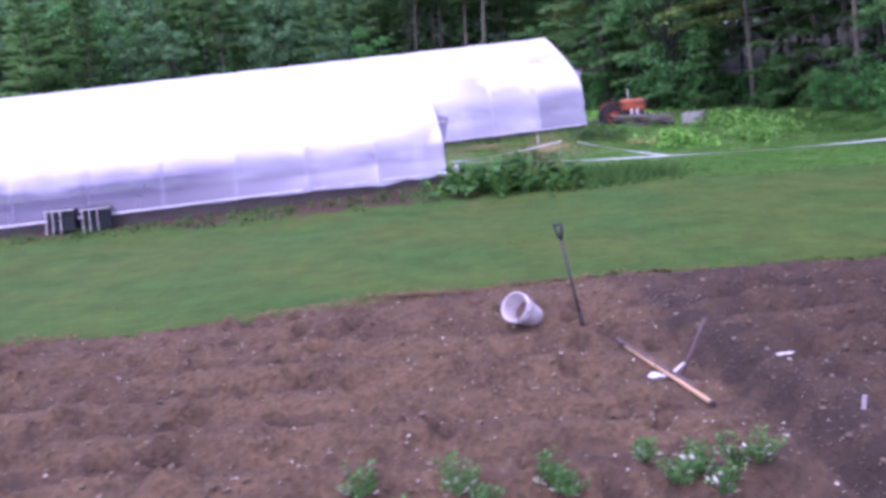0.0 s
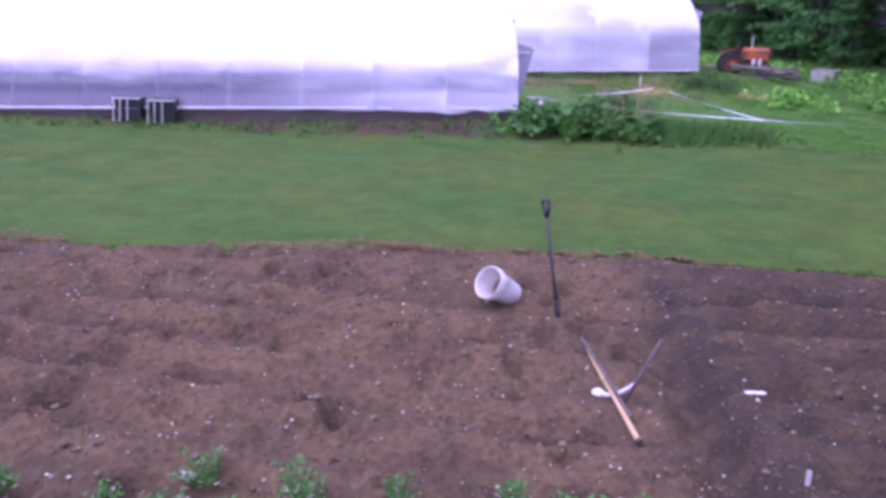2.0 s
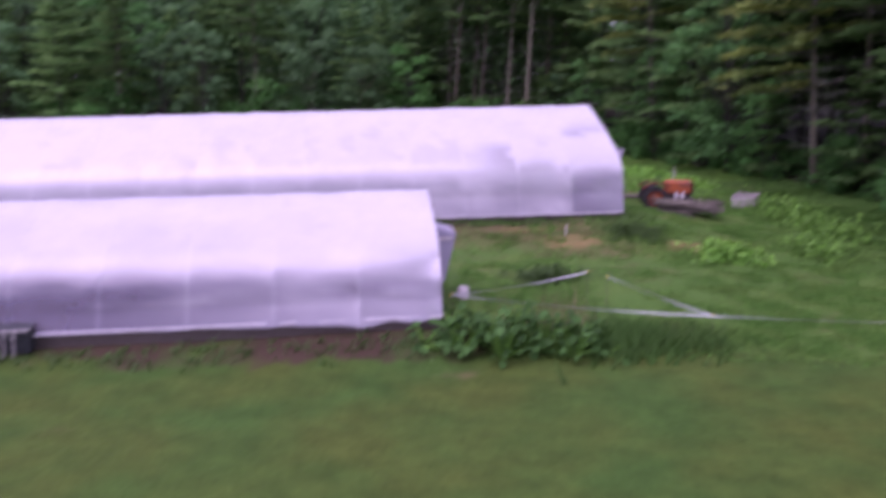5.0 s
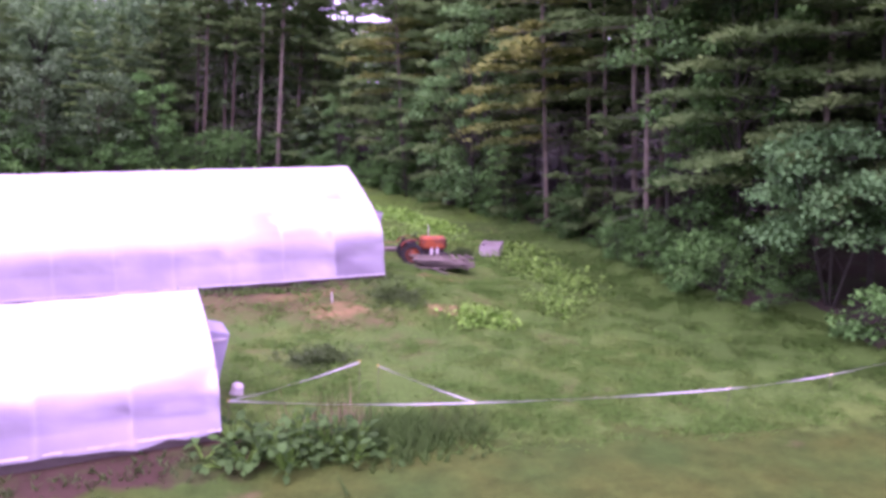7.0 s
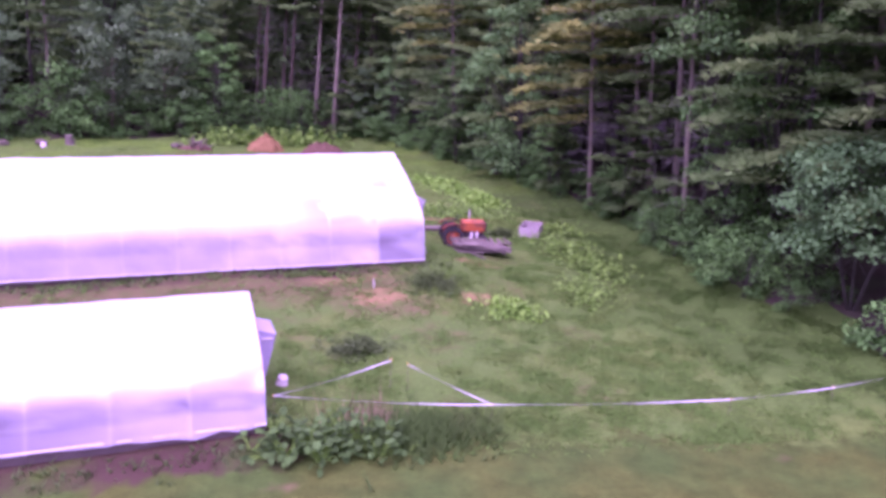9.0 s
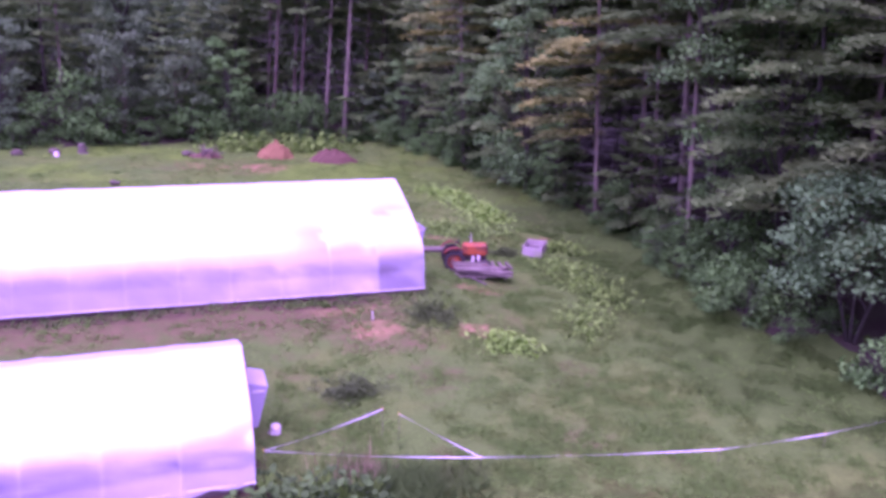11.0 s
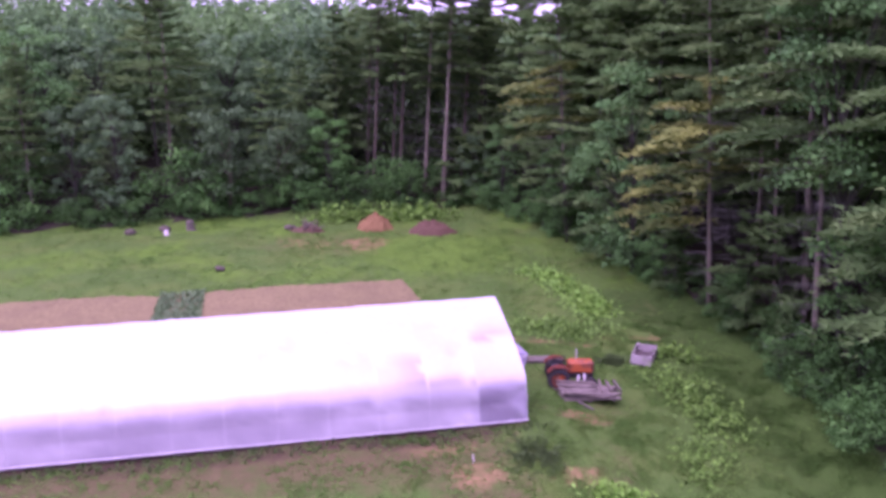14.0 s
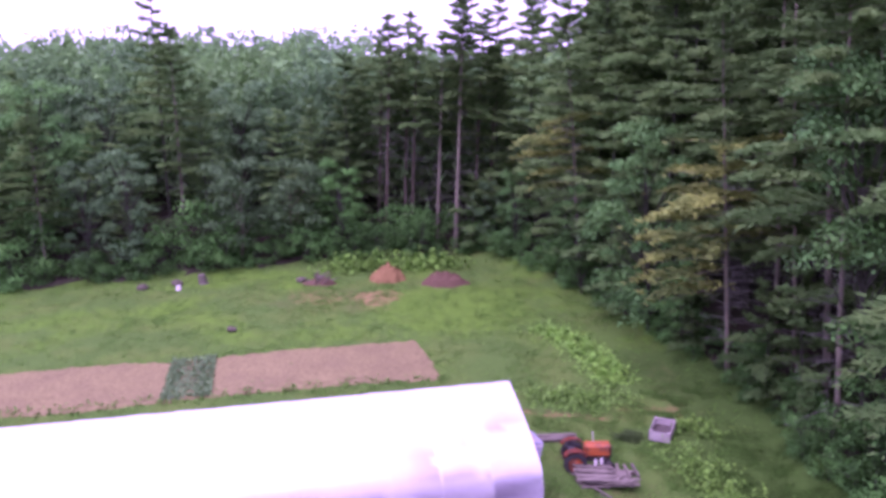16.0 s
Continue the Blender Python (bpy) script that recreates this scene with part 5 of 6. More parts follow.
def weed_patch(name, line, width, count, tall, leaf, mat, label, seed):
    """Broad-leaved weeds along a line of ground points: leaves at many heights, thinning to the edges."""
    g = np.random.RandomState(seed)
    line = np.array(line, float)
    k = g.uniform(0, len(line) - 1, count)
    i = np.minimum(k.astype(int), len(line) - 2)
    p = line[i] + (line[i + 1] - line[i]) * (k - i)[:, None] + g.normal(0, width, (count, 2))
    hump = np.clip(waves(p[:, 0], p[:, 1], 1.1, seed, 2) + 0.7, 0.05, 1.6)
    keep = hump > 0.25
    p, hump = p[keep], hump[keep]
    z = height(p[:, 0], p[:, 1]) + g.uniform(0.15, 1, len(p)) * tall * hump
    v, f = cards(np.stack([p[:, 0], p[:, 1], z], -1), leaf, 2.6, seed, 1.5)
    return tagged(soft_sheet(np.tile([0, 0, 1.0], (len(v), 1)) + np.random.RandomState(seed).normal(0, 0.3, (len(v) // 4, 3)).repeat(4, 0), v, f, name, mat), label, "weeds", kind="stuff")


weed_patch("weed_patch", [(10.3, 33.0), (10.8, 31.5), (11.2, 30), (11.6, 28.2)], 0.5, 2400, 0.42, 0.085, WEED, "bright broad-leaved weeds in a band across the pasture", 301)
weed_patch("weed_patch", [(10.4, 28), (9.6, 25.2)], 0.4, 800, 0.36, 0.085, WEED, "bright broad-leaved weeds in the pasture", 302)
weed_patch("weed_patch", [(6.2, 24.3), (7.4, 24.2)], 0.32, 900, 0.36, 0.1, BRIGHT_WEED, "patch of light green broad-leaved weeds", 303)
weed_patch("weed_patch", [(7.2, 47.6), (8.7, 45.2), (9.5, 42), (9.6, 40)], 0.5, 3600, 0.28, 0.12, BRIGHT_WEED, "bright yellow-green weeds beyond the greenhouse", 304)
weed_patch("weed_patch", [(5.8, 37.6), (9, 37.9)], 0.7, 1700, 0.35, 0.1, WEED, "light green weeds beyond the greenhouse", 305)
weed_patch("weed_patch", [(11.2, 35.4), (12.4, 34.4)], 0.3, 420, 0.3, 0.12, WEED, "sparse leafy weeds beside the wooden box", 306)
weed_patch("weed_patch", [(-6, 61.5), (-2, 62), (3, 62)], 0.8, 2000, 0.8, 0.22, WEED, "rank green weeds behind the earth piles", 307)
weed_patch("weed_patch", [(-19, 37.0), (-8, 39.2), (1.8, 41.0)], 0.35, 1800, 0.14, 0.1, GRASS, "grassy strip along the tilled field", 308)
for i, (x, y, r) in enumerate(((4.75, 26.2, 0.7), (1.9, 21.2, 0.7), (8.9, 34.2, 0.45))):
    weed_patch("rush_clump", [(x - r * 0.5, y), (x + r * 0.5, y)], r * 0.55, 2000, 0.2, 0.055, RUSH, "dark green bushy clump in the pasture", 320 + i)


# ---- garden row ----
def carrot_top(x, y, tall, seed):
    """A young plant with feathery, divided leaves."""
    rnd, g = random.Random(seed), np.random.RandomState(seed)
    plant = empty("seedling_plant", pose(x, y, float(garden_height(x, y)) - 0.01, 0, 0, rnd.uniform(0, 360)), "young feathery green plant in the garden row", "plant", "plants of the garden row")
    for i in range(rnd.randint(7, 10)):
        a, lean, L = rnd.uniform(0, 6.28), rnd.uniform(0.2, 1.05), tall * rnd.uniform(0.7, 1.2)
        d = np.array([math.cos(a) * lean, math.sin(a) * lean, 1.0])
        d /= np.linalg.norm(d)
        side = np.cross(d, [0, 0, 1.0]) + 1e-6
        side /= np.linalg.norm(side)
        frond, C, A = Geo(), [], []
        frond.tube([Vector((0, 0, 0)), Vector(d * L * 0.6), Vector(d * L + np.array([d[0], d[1], -0.25]) * L * 0.15)], [0.0045, 0.0035, 0.0015], 4, False)
        for q in np.linspace(0.4, 1.05, 5):
            for sgn in (-1, 1):
                w = L * 0.36 * (1.3 - q)
                for r in (0.4, 1.0):
                    C.append(d * L * q + side * sgn * w * r + g.normal(0, 0.008, 3))
                    A.append(side * sgn + d * 0.9)
        v, f = cards(np.array(C), 0.017, 1.2, seed + i, 1.5, np.array(A))
        frond.add(v.tolist(), f.tolist())
        frond.object("frond", CARROT, plant)
    for i in range(rnd.randint(6, 11)):  # pale lowest leaves
        a, r = rnd.uniform(0, 6.28), rnd.uniform(0.03, 0.09)
        c = Vector((math.cos(a) * r, math.sin(a) * r, 0.025 + rnd.uniform(0, 0.07)))
        w, up = Vector((-math.sin(a), math.cos(a), 0)) * 0.012, Vector((math.cos(a), math.sin(a), 0.5)) * 0.022
        Geo().add([c - up, c + w, c + up, c - w], [(0, 1, 2, 3)]).object("seed_leaf", PALE_LEAF, plant, "pale withered seed leaf")


rng = random.Random(4)
for i, (x, y) in enumerate(((-2.6, 3.5), (-2.2, 3.52), (-1.75, 3.62), (-1.42, 3.6), (-0.97, 3.68), (-0.62, 3.66), (-0.56, 3.86), (-0.3, 3.62), (-0.05, 3.78), (0.06, 3.7), (0.42, 3.8), (0.5, 3.74), (0.93, 3.92), (1.06, 3.72), (1.14, 3.8), (1.36, 3.83), (1.44, 3.76), (1.22, 3.64))):
    carrot_top(x, y - 0.09, rng.uniform(0.13, 0.19), 400 + i)

g = np.random.RandomState(55)
n = 9000
x, y = g.uniform(-8, 9, n), g.uniform(2.0, 8.1, n)
near = (patches(x, y, 0.9, 114, 2) + g.normal(0, 0.35, n) > -0.1) & (y < garden_edge(x) - 0.12)  # clods lie in drifts
x, y = x[near], y[near]
n = len(x)
x = np.where(np.hypot(x - 0.55, y - 6.65) < 0.35, x + 3, x)
size = g.gamma(1.2, 0.006, n) + 0.005
lumps("soil_clods", np.stack([x, y, garden_height(x, y) + 0.004], -1), np.minimum(size, 0.038), CLOD, "clods of brown earth on the tilled garden", "soil", 56)
n = 26000
x, y = g.uniform(-4.5, 5.5, n), g.uniform(3.0, 8.1, n)
thick = patches(x, y, 0.45, 118, 3) + 0.9 * np.exp(-(((x - furrow(y) - 0.3) / 0.25) ** 2)) + g.normal(0, 0.4, n) > 0.45
thick &= y < garden_edge(x) - 0.1
x, y = x[thick], y[thick]
lumps("soil_crumbs", np.stack([x, y, garden_height(x, y) + 0.003], -1), g.uniform(0.004, 0.011, len(x)), CLOD, "small dry crumbs of earth strewn over the tilled garden", "soil", 59)
x, y = g.uniform(-8, 9, 3900), g.uniform(2.0, 8.1, 3900)
bed = y < garden_edge(x) - 0.1
x, y = x[bed], y[bed]
n = len(x)
lumps("small_stones", np.stack([x, y, garden_height(x, y) + 0.004], -1), np.minimum(g.gamma(1.2, 0.0035, n) + 0.0035, 0.018), PEBBLE, "pale small stones scattered over the soil", "stones", 57)


# the larger clods and stones, each one by itself
rng = random.Random(58)
SOIL_BED = bpy.data.objects["garden_soil"]


def pebble_mesh(name, mat, seed):
    rnd = random.Random(seed)
    bm = bmesh.new()
    bmesh.ops.create_icosphere(bm, subdivisions=1, radius=1)
    for v in bm.verts:
        v.co *= rnd.uniform(0.72, 1.2)
        v.co.z *= 0.7
    me = bpy.data.meshes.new(name)
    bm.to_mesh(me)
    bm.free()
    me.materials.append(mat)
    return me


CLODS, STONES = [pebble_mesh("clod", CLOD, 590 + k) for k in range(5)], [pebble_mesh("stone", PEBBLE, 600 + k) for k in range(5)]
for k in range(230):
    x, y = rng.uniform(-3.6, 3.8), 3.0 + 4.8 * rng.random() ** 1.4
    if math.hypot(x - 0.55, y - 6.7) < 0.35 or y > garden_edge(x) - 0.15:
        continue
    stone = rng.random() < 0.25
    ob = new("stone" if stone else "clod", rng.choice(STONES if stone else CLODS))
    s = rng.uniform(0.007, 0.013) if stone else rng.uniform(0.012, 0.03)
    ob.parent = SOIL_BED
    ob.matrix_basis = pose(x, y, float(garden_height(x, y)) + s * 0.25, rng.uniform(-20, 20), rng.uniform(-20, 20), rng.uniform(0, 360)) @ Matrix.Scale(s, 4)


# ---- things in the garden ----
def bucket():
    x, y = 0.55, 6.7
    b = empty("bucket", pose(x, y, float(garden_height(x, y)) + 0.15) @ look((0, 0, 0), (-0.55, -0.66, 0.5)) @ Matrix.Scale(0.83, 4), "white plastic bucket lying on its side on the soil", "bucket")
    wall = [(0.108, 0.235), (0.114, 0.235), (0.117, 0.22), (0.152, -0.12), (0.154, -0.13), (0.160, -0.131), (0.161, -0.15), (0.154, -0.152), (0.148, -0.148), (0.146, -0.12), (0.11, 0.222), (0.0, 0.222)]
    Geo().lathe([(0.0, 0.236)] + wall, 32).object("body", WHITE_PLASTIC, b, smooth=True)
    # added lining that stands in for the shading inside
    Geo().lathe([(0.0, 0.17), (0.06, 0.16), (0.113, 0.15), (0.121, 0.11), (0.13, 0.05), (0.12, 0.11), (0.111, 0.145), (0.06, 0.154), (0.0, 0.164)], 24).object("soil_lining", INNER_SHADE, b, "tan lining coloured as the shading inside", True)
    Geo().lathe([(0.153, -0.085), (0.163, -0.087), (0.163, -0.093), (0.152, -0.095)], 32).object("rib", WHITE_PLASTIC, b, smooth=True)
    Geo().tube([(0.165 * math.cos(a), 0.165 * math.sin(a), -0.1 + 0.13 * math.sin(a)) for a in np.linspace(0, math.pi, 14)], 0.003, 5).object("handle", GALV, b, "thin wire handle")
    for s in (-1, 1):
        Geo().tube([(s * 0.155, 0, -0.1), (s * 0.172, 0, -0.1)], 0.012, 8).object("lug", WHITE_PLASTIC, b)


def spade():
    foot, top = Vector((1.04, 6.51, gz(1.04, 6.51) + 0.02)), Vector((0.885, 6.62, 0.9))
    up = (top - foot).normalized()
    turn = up.to_track_quat("Z", "Y").to_matrix().to_4x4()
    s = empty("garden_fork", Matrix.Translation(foot) @ turn, "dark garden fork standing upright, its tines in the soil", "garden tool")
    L = (top - foot).length
    Geo().tube([(0, 0, 0.02), (0.004, 0, L * 0.4), (0, 0, L - 0.12)], [0.015, 0.0125, 0.013], 10).object("shaft", DARK_METAL, s, smooth=True)
    Geo().tube([(0, 0, L - 0.13), (0.012, 0.03, L - 0.08), (0.016, 0.045, L - 0.01), (-0.016, -0.045, L - 0.01), (-0.012, -0.03, L - 0.08), (0, 0, L - 0.13)], 0.016, 8).object("handle", BLACK_PLASTIC, s, smooth=True)
    Geo().lathe([(0.017, -0.06), (0.024, -0.05), (0.022, 0.1), (0.016, 0.13)], 12).object("socket", DARK_METAL, s, smooth=True)
    for k in (-1.5, -0.5, 0.5, 1.5):
        Geo().tube([(0, 0, -0.03), (k * 0.05, 0, -0.05), (k * 0.055, 0.01, -0.16), (k * 0.055, 0.015, -0.24)], [0.009, 0.009, 0.008, 0.003], 6).object("tine", DARK_METAL, s)


def hoe():
    a, b = Vector((1.235, 5.98, 0.0)), Vector((1.54, 4.67, 0.0))
    a.z, b.z = float(garden_height(a.x, a.y)) + 0.045, float(garden_height(b.x, b.y)) + 0.03
    ahead = (b - a).normalized()
    aside = Vector((0, 0, 1)).cross(ahead).normalized()
    m = Matrix.Translation((a + b) / 2) @ Matrix((ahead, aside, ahead.cross(aside))).transposed().to_4x4()
    h = empty("seed_hoe", m, "long-handled wooden tool lying across a stake", "garden tool")
    L = (b - a).length
    Geo().tube([(-L * 0.06, 0, 0.0), (L * 0.2, 0, 0.004), (L * 0.49, 0, 0)], [0.0145, 0.0155, 0.016], 12).object("handle", PALE_WOOD, h, "pale wooden handle", True)
    Geo().tube([(-L * 0.42, 0.004, 0), (-L * 0.05, 0, 0)], [0.013, 0.0145], 12).object("upper_handle", PALE_WOOD, h, smooth=True)
    Geo().tube([(-L * 0.53, -0.006, 0.022), (-L * 0.2, 0.006, 0.026), (L * 0.33, 0.018, 0.026)], [0.01, 0.0125, 0.011], 8).object("rod", OLD_IRON, h, "rust-brown iron rod")
    Geo().tube([(L * 0.488, 0, 0), (L * 0.512, 0, 0)], 0.018, 12).object("end_cap", DARK_METAL, h)
    Geo().tube([(-L * 0.42, 0.004, 0.0), (-L * 0.48, 0.004, -0.005), (-L * 0.52, 0.016, -0.03)], [0.012, 0.009, 0.006], 6).object("neck", DARK_METAL, h)


def stake():
    x, y = 1.475, 5.17
    z = float(garden_height(x, y))
    s = empty("stake", Matrix.Translation((x, y, z)), "dark leaning stake with a white tie in the soil", "stake")
    Geo().tube([(-0.02, 0, -0.06), (0.085, 0.01, 0.18), (0.19, 0.03, 0.42)], [0.011, 0.012, 0.011], 8).object("post", OLD_IRON, s, smooth=True)
    z = float(garden_height(1.38, 5.26))
    p = empty("plastic_wrap", Matrix.Translation((1.405, 5.235, z)), "crumpled white plastic wrap under the wooden handle", "plastic")
    Geo().tube([(-0.07, 0.03, 0.015), (-0.02, 0.0, 0.015), (0.06, 0.03, 0.03), (0.14, 0.07, 0.075)], [0.024, 0.014, 0.013, 0.011], 7).object("sheet", WHITE_PLASTIC, p, smooth=True)
    Geo().lathe([(0.0, 0.0), (0.04, 0.004), (0.043, 0.016), (0.027, 0.034), (0.0, 0.042)], 9, Matrix.Translation((-0.075, 0.04, -0.005))).object("bunched_end", WHITE_PLASTIC, p)


def tag(x, y, lying, turn):
    z = float(garden_height(x, y)) + (0.012 if lying else 0.04)
    t = empty("plant_tag", pose(x, y, z, 0, 0 if lying else 78, turn), "blank white plastic plant tag " + ("lying on the soil" if lying else "standing in the soil"), "plant tag", "plant tags")
    geo = Geo()
    w = 0.02 if lying else 0.012
    v = [(-0.06, -w, 0), (0.05, -w, 0), (0.075, 0, 0), (0.05, w, 0), (-0.06, w, 0)]
    v = v + [(a, b, 0.003) for a, b, c in v]
    geo.add(v, [(4, 3, 2, 1, 0), (5, 6, 7, 8, 9)] + [(i, (i + 1) % 5, 5 + (i + 1) % 5, 5 + i) for i in range(5)])
    geo.object("strip", WHITE_PLASTIC, t)


bucket()
spade()
hoe()
stake()
tag(2.265, 5.36, True, 8)
tag(2.335, 4.40, False, 75)


# ---- by the low greenhouse ----
def bin_frame(x, y, turn, tilt):
    c = empty("plastic_crate", pose(x, y, gz(x, y) + 0.02, tilt, 0, turn), "black plastic crate with white bars standing by the greenhouse", "crate", "crates by the greenhouse")
    Geo().box((0.44, 0.025, 0.38), Matrix.Translation((0, 0.16, 0.2))).object("back", BLACK_PLASTIC, c)
    for s in (-1, 1):
        Geo().box((0.025, 0.34, 0.38), Matrix.Translation((s * 0.22, 0, 0.2))).object("side", BLACK_PLASTIC, c)
    Geo().box((0.42, 0.32, 0.025), Matrix.Translation((0, 0, 0.03))).object("floor", BLACK_PLASTIC, c)
    Geo().box((0.5, 0.36, 0.025), Matrix.Translation((0, 0, 0.4))).object("lid", BLACK_PLASTIC, c)
    Geo().box((0.54, 0.018, 0.022), Matrix.Translation((0, -0.192, 0.412))).object("rim", WHITE_PLASTIC, c, "white top edge")
    for k in range(4):
        Geo().box((0.42, 0.018, 0.08), Matrix.Translation((0, -0.15, 0.085 + 0.092 * k))).object("slat", BLACK_PLASTIC, c)
    for u in (-0.24, -0.12, 0.02):
        Geo().tube([(u - 0.02, -0.26, -0.01), (u, -0.195, 0.41)], [0.011, 0.011], 6).object("bar", WHITE_PLASTIC, c, "white upright bar")


bin_frame(-7.42, 15.06, 10, 2)
bin_frame(-6.78, 15.14, 16, 6)


def white_pail(x, y):
    p = empty("pail", pose(x, y, gz(x, y) - 0.02, 14, 8, 0) @ Matrix.Scale(0.85, 4), "upturned white plastic pail in the grass", "pail")
    Geo().lathe([(0.165, 0), (0.168, 0.02), (0.158, 0.025), (0.135, 0.26), (0.128, 0.285), (0.0, 0.29)], 24).object("body", WHITE_PLASTIC, p, smooth=True)
    Geo().lathe([(0.161, 0.035), (0.168, 0.038), (0.167, 0.05), (0.156, 0.055)], 24).object("rib", WHITE_PLASTIC, p, smooth=True)


white_pail(0.13, 18.95)


# ---- electric fence ----
def fence():
    f = empty("tape_fence", pose(4.6, 17.05, gz(4.6, 17.05)), "white electric fence tape on thin posts round the pasture", "fence")
    o = Vector((4.6, 17.05, gz(4.6, 17.05)))
    posts = [(a, b, c - gz(a, b)) for a, b, c in ((0.0, 17.4, 0.62), (2.58, 18.85, 0.77), (2.95, 18.7, 0.72), (4.6, 17.24, 0.38), (10.16, 17.26, 0.36), (13.2, 17.9, 0.3), (18.5, 19.0, 0.7))]
    for x, y, h in posts:
        z = gz(x, y)
        p = Geo().tube([Vector((x, y, z - 0.2)) - o, Vector((x + 0.01, y, z + h + 0.08)) - o], [0.005, 0.005], 6).object("post", GREY_WOOD, f)
        Geo().box((0.035, 0.025, 0.045), Matrix.Translation(Vector((x, y, z + h)) - o), 0.007).object("insulator", YELLOW, p, "yellow insulator")
    for (i, j, sag) in ((0, 1, 0.05), (2, 3, 0.02), (0, 3, 0.05), (3, 4, 0.04), (4, 5, 0.02), (5, 6, 0.06)):
        a, b = (Vector((posts[k][0], posts[k][1] - 0.02, gz(*posts[k][:2]) + posts[k][2])) for k in (i, j))
        n = 24
        v, q = [], []
        for k in range(n + 1):
            t = k / n
            p = a.lerp(b, t) - Vector((0, 0, sag * 4 * t * (1 - t))) - o
            tw = 0.9 * math.sin(3 + 5 * t)
            side = Vector((0, math.sin(tw), math.cos(tw))) * 0.011
            v += [p - side, p + side, p + side + Vector((0, 0.003, 0)), p - side + Vector((0, 0.003, 0))]
            if k:
                e = 4 * k
                q += [(e - 4 + c, e - 4 + (c + 1) % 4, e + (c + 1) % 4, e + c) for c in range(4)]
        Geo().add(v, q).object("tape", WHITE_TAPE, f)


fence()


def peg(x, y):
    p = empty("marker_stake", pose(x, y, gz(x, y), 3, -4, 0), "short white marker stake in the grass", "stake")
    Geo().box((0.04, 0.025, 0.42), Matrix.Translation((0, 0, 0.12)), 0.006).object("post", WHITE_PLASTIC, p)


peg(2.8, 25.9)


# ---- tractor, boards and box ----
def wheel(parent, m, r, w, rim):
    tyre = Geo().lathe([(r * 0.62, -w / 2), (r * 0.86, -w / 2), (r * 0.97, -w * 0.38), (r, -w * 0.2), (r, w * 0.2), (r * 0.97, w * 0.38), (r * 0.86, w / 2), (r * 0.62, w / 2), (r * 0.62, -w / 2)], 30, m)
    k = len(tyre.v) // 30
    for i in range(len(tyre.v)):  # treads
        if i // 30 in (2, 3, 4, 5) and i % 2:
            c = m @ Vector((0, 0, 0))
            tyre.v[i] = tuple(c + (Vector(tyre.v[i]) - c) * 0.94)
    t = tyre.object("wheel", RUBBER, parent, "worn black tyre on an orange rim")
    Geo().lathe([(0, w * 0.12), (r * 0.2, w * 0.16), (r * 0.24, w * 0.05), (r * 0.55, w * 0.02), (r * 0.62, w * 0.42), (r * 0.65, w * 0.42), (r * 0.65, -w * 0.42), (r * 0.5, -w * 0.1), (0, -w * 0.1)], 22, m).object("rim", rim, t, smooth=True)


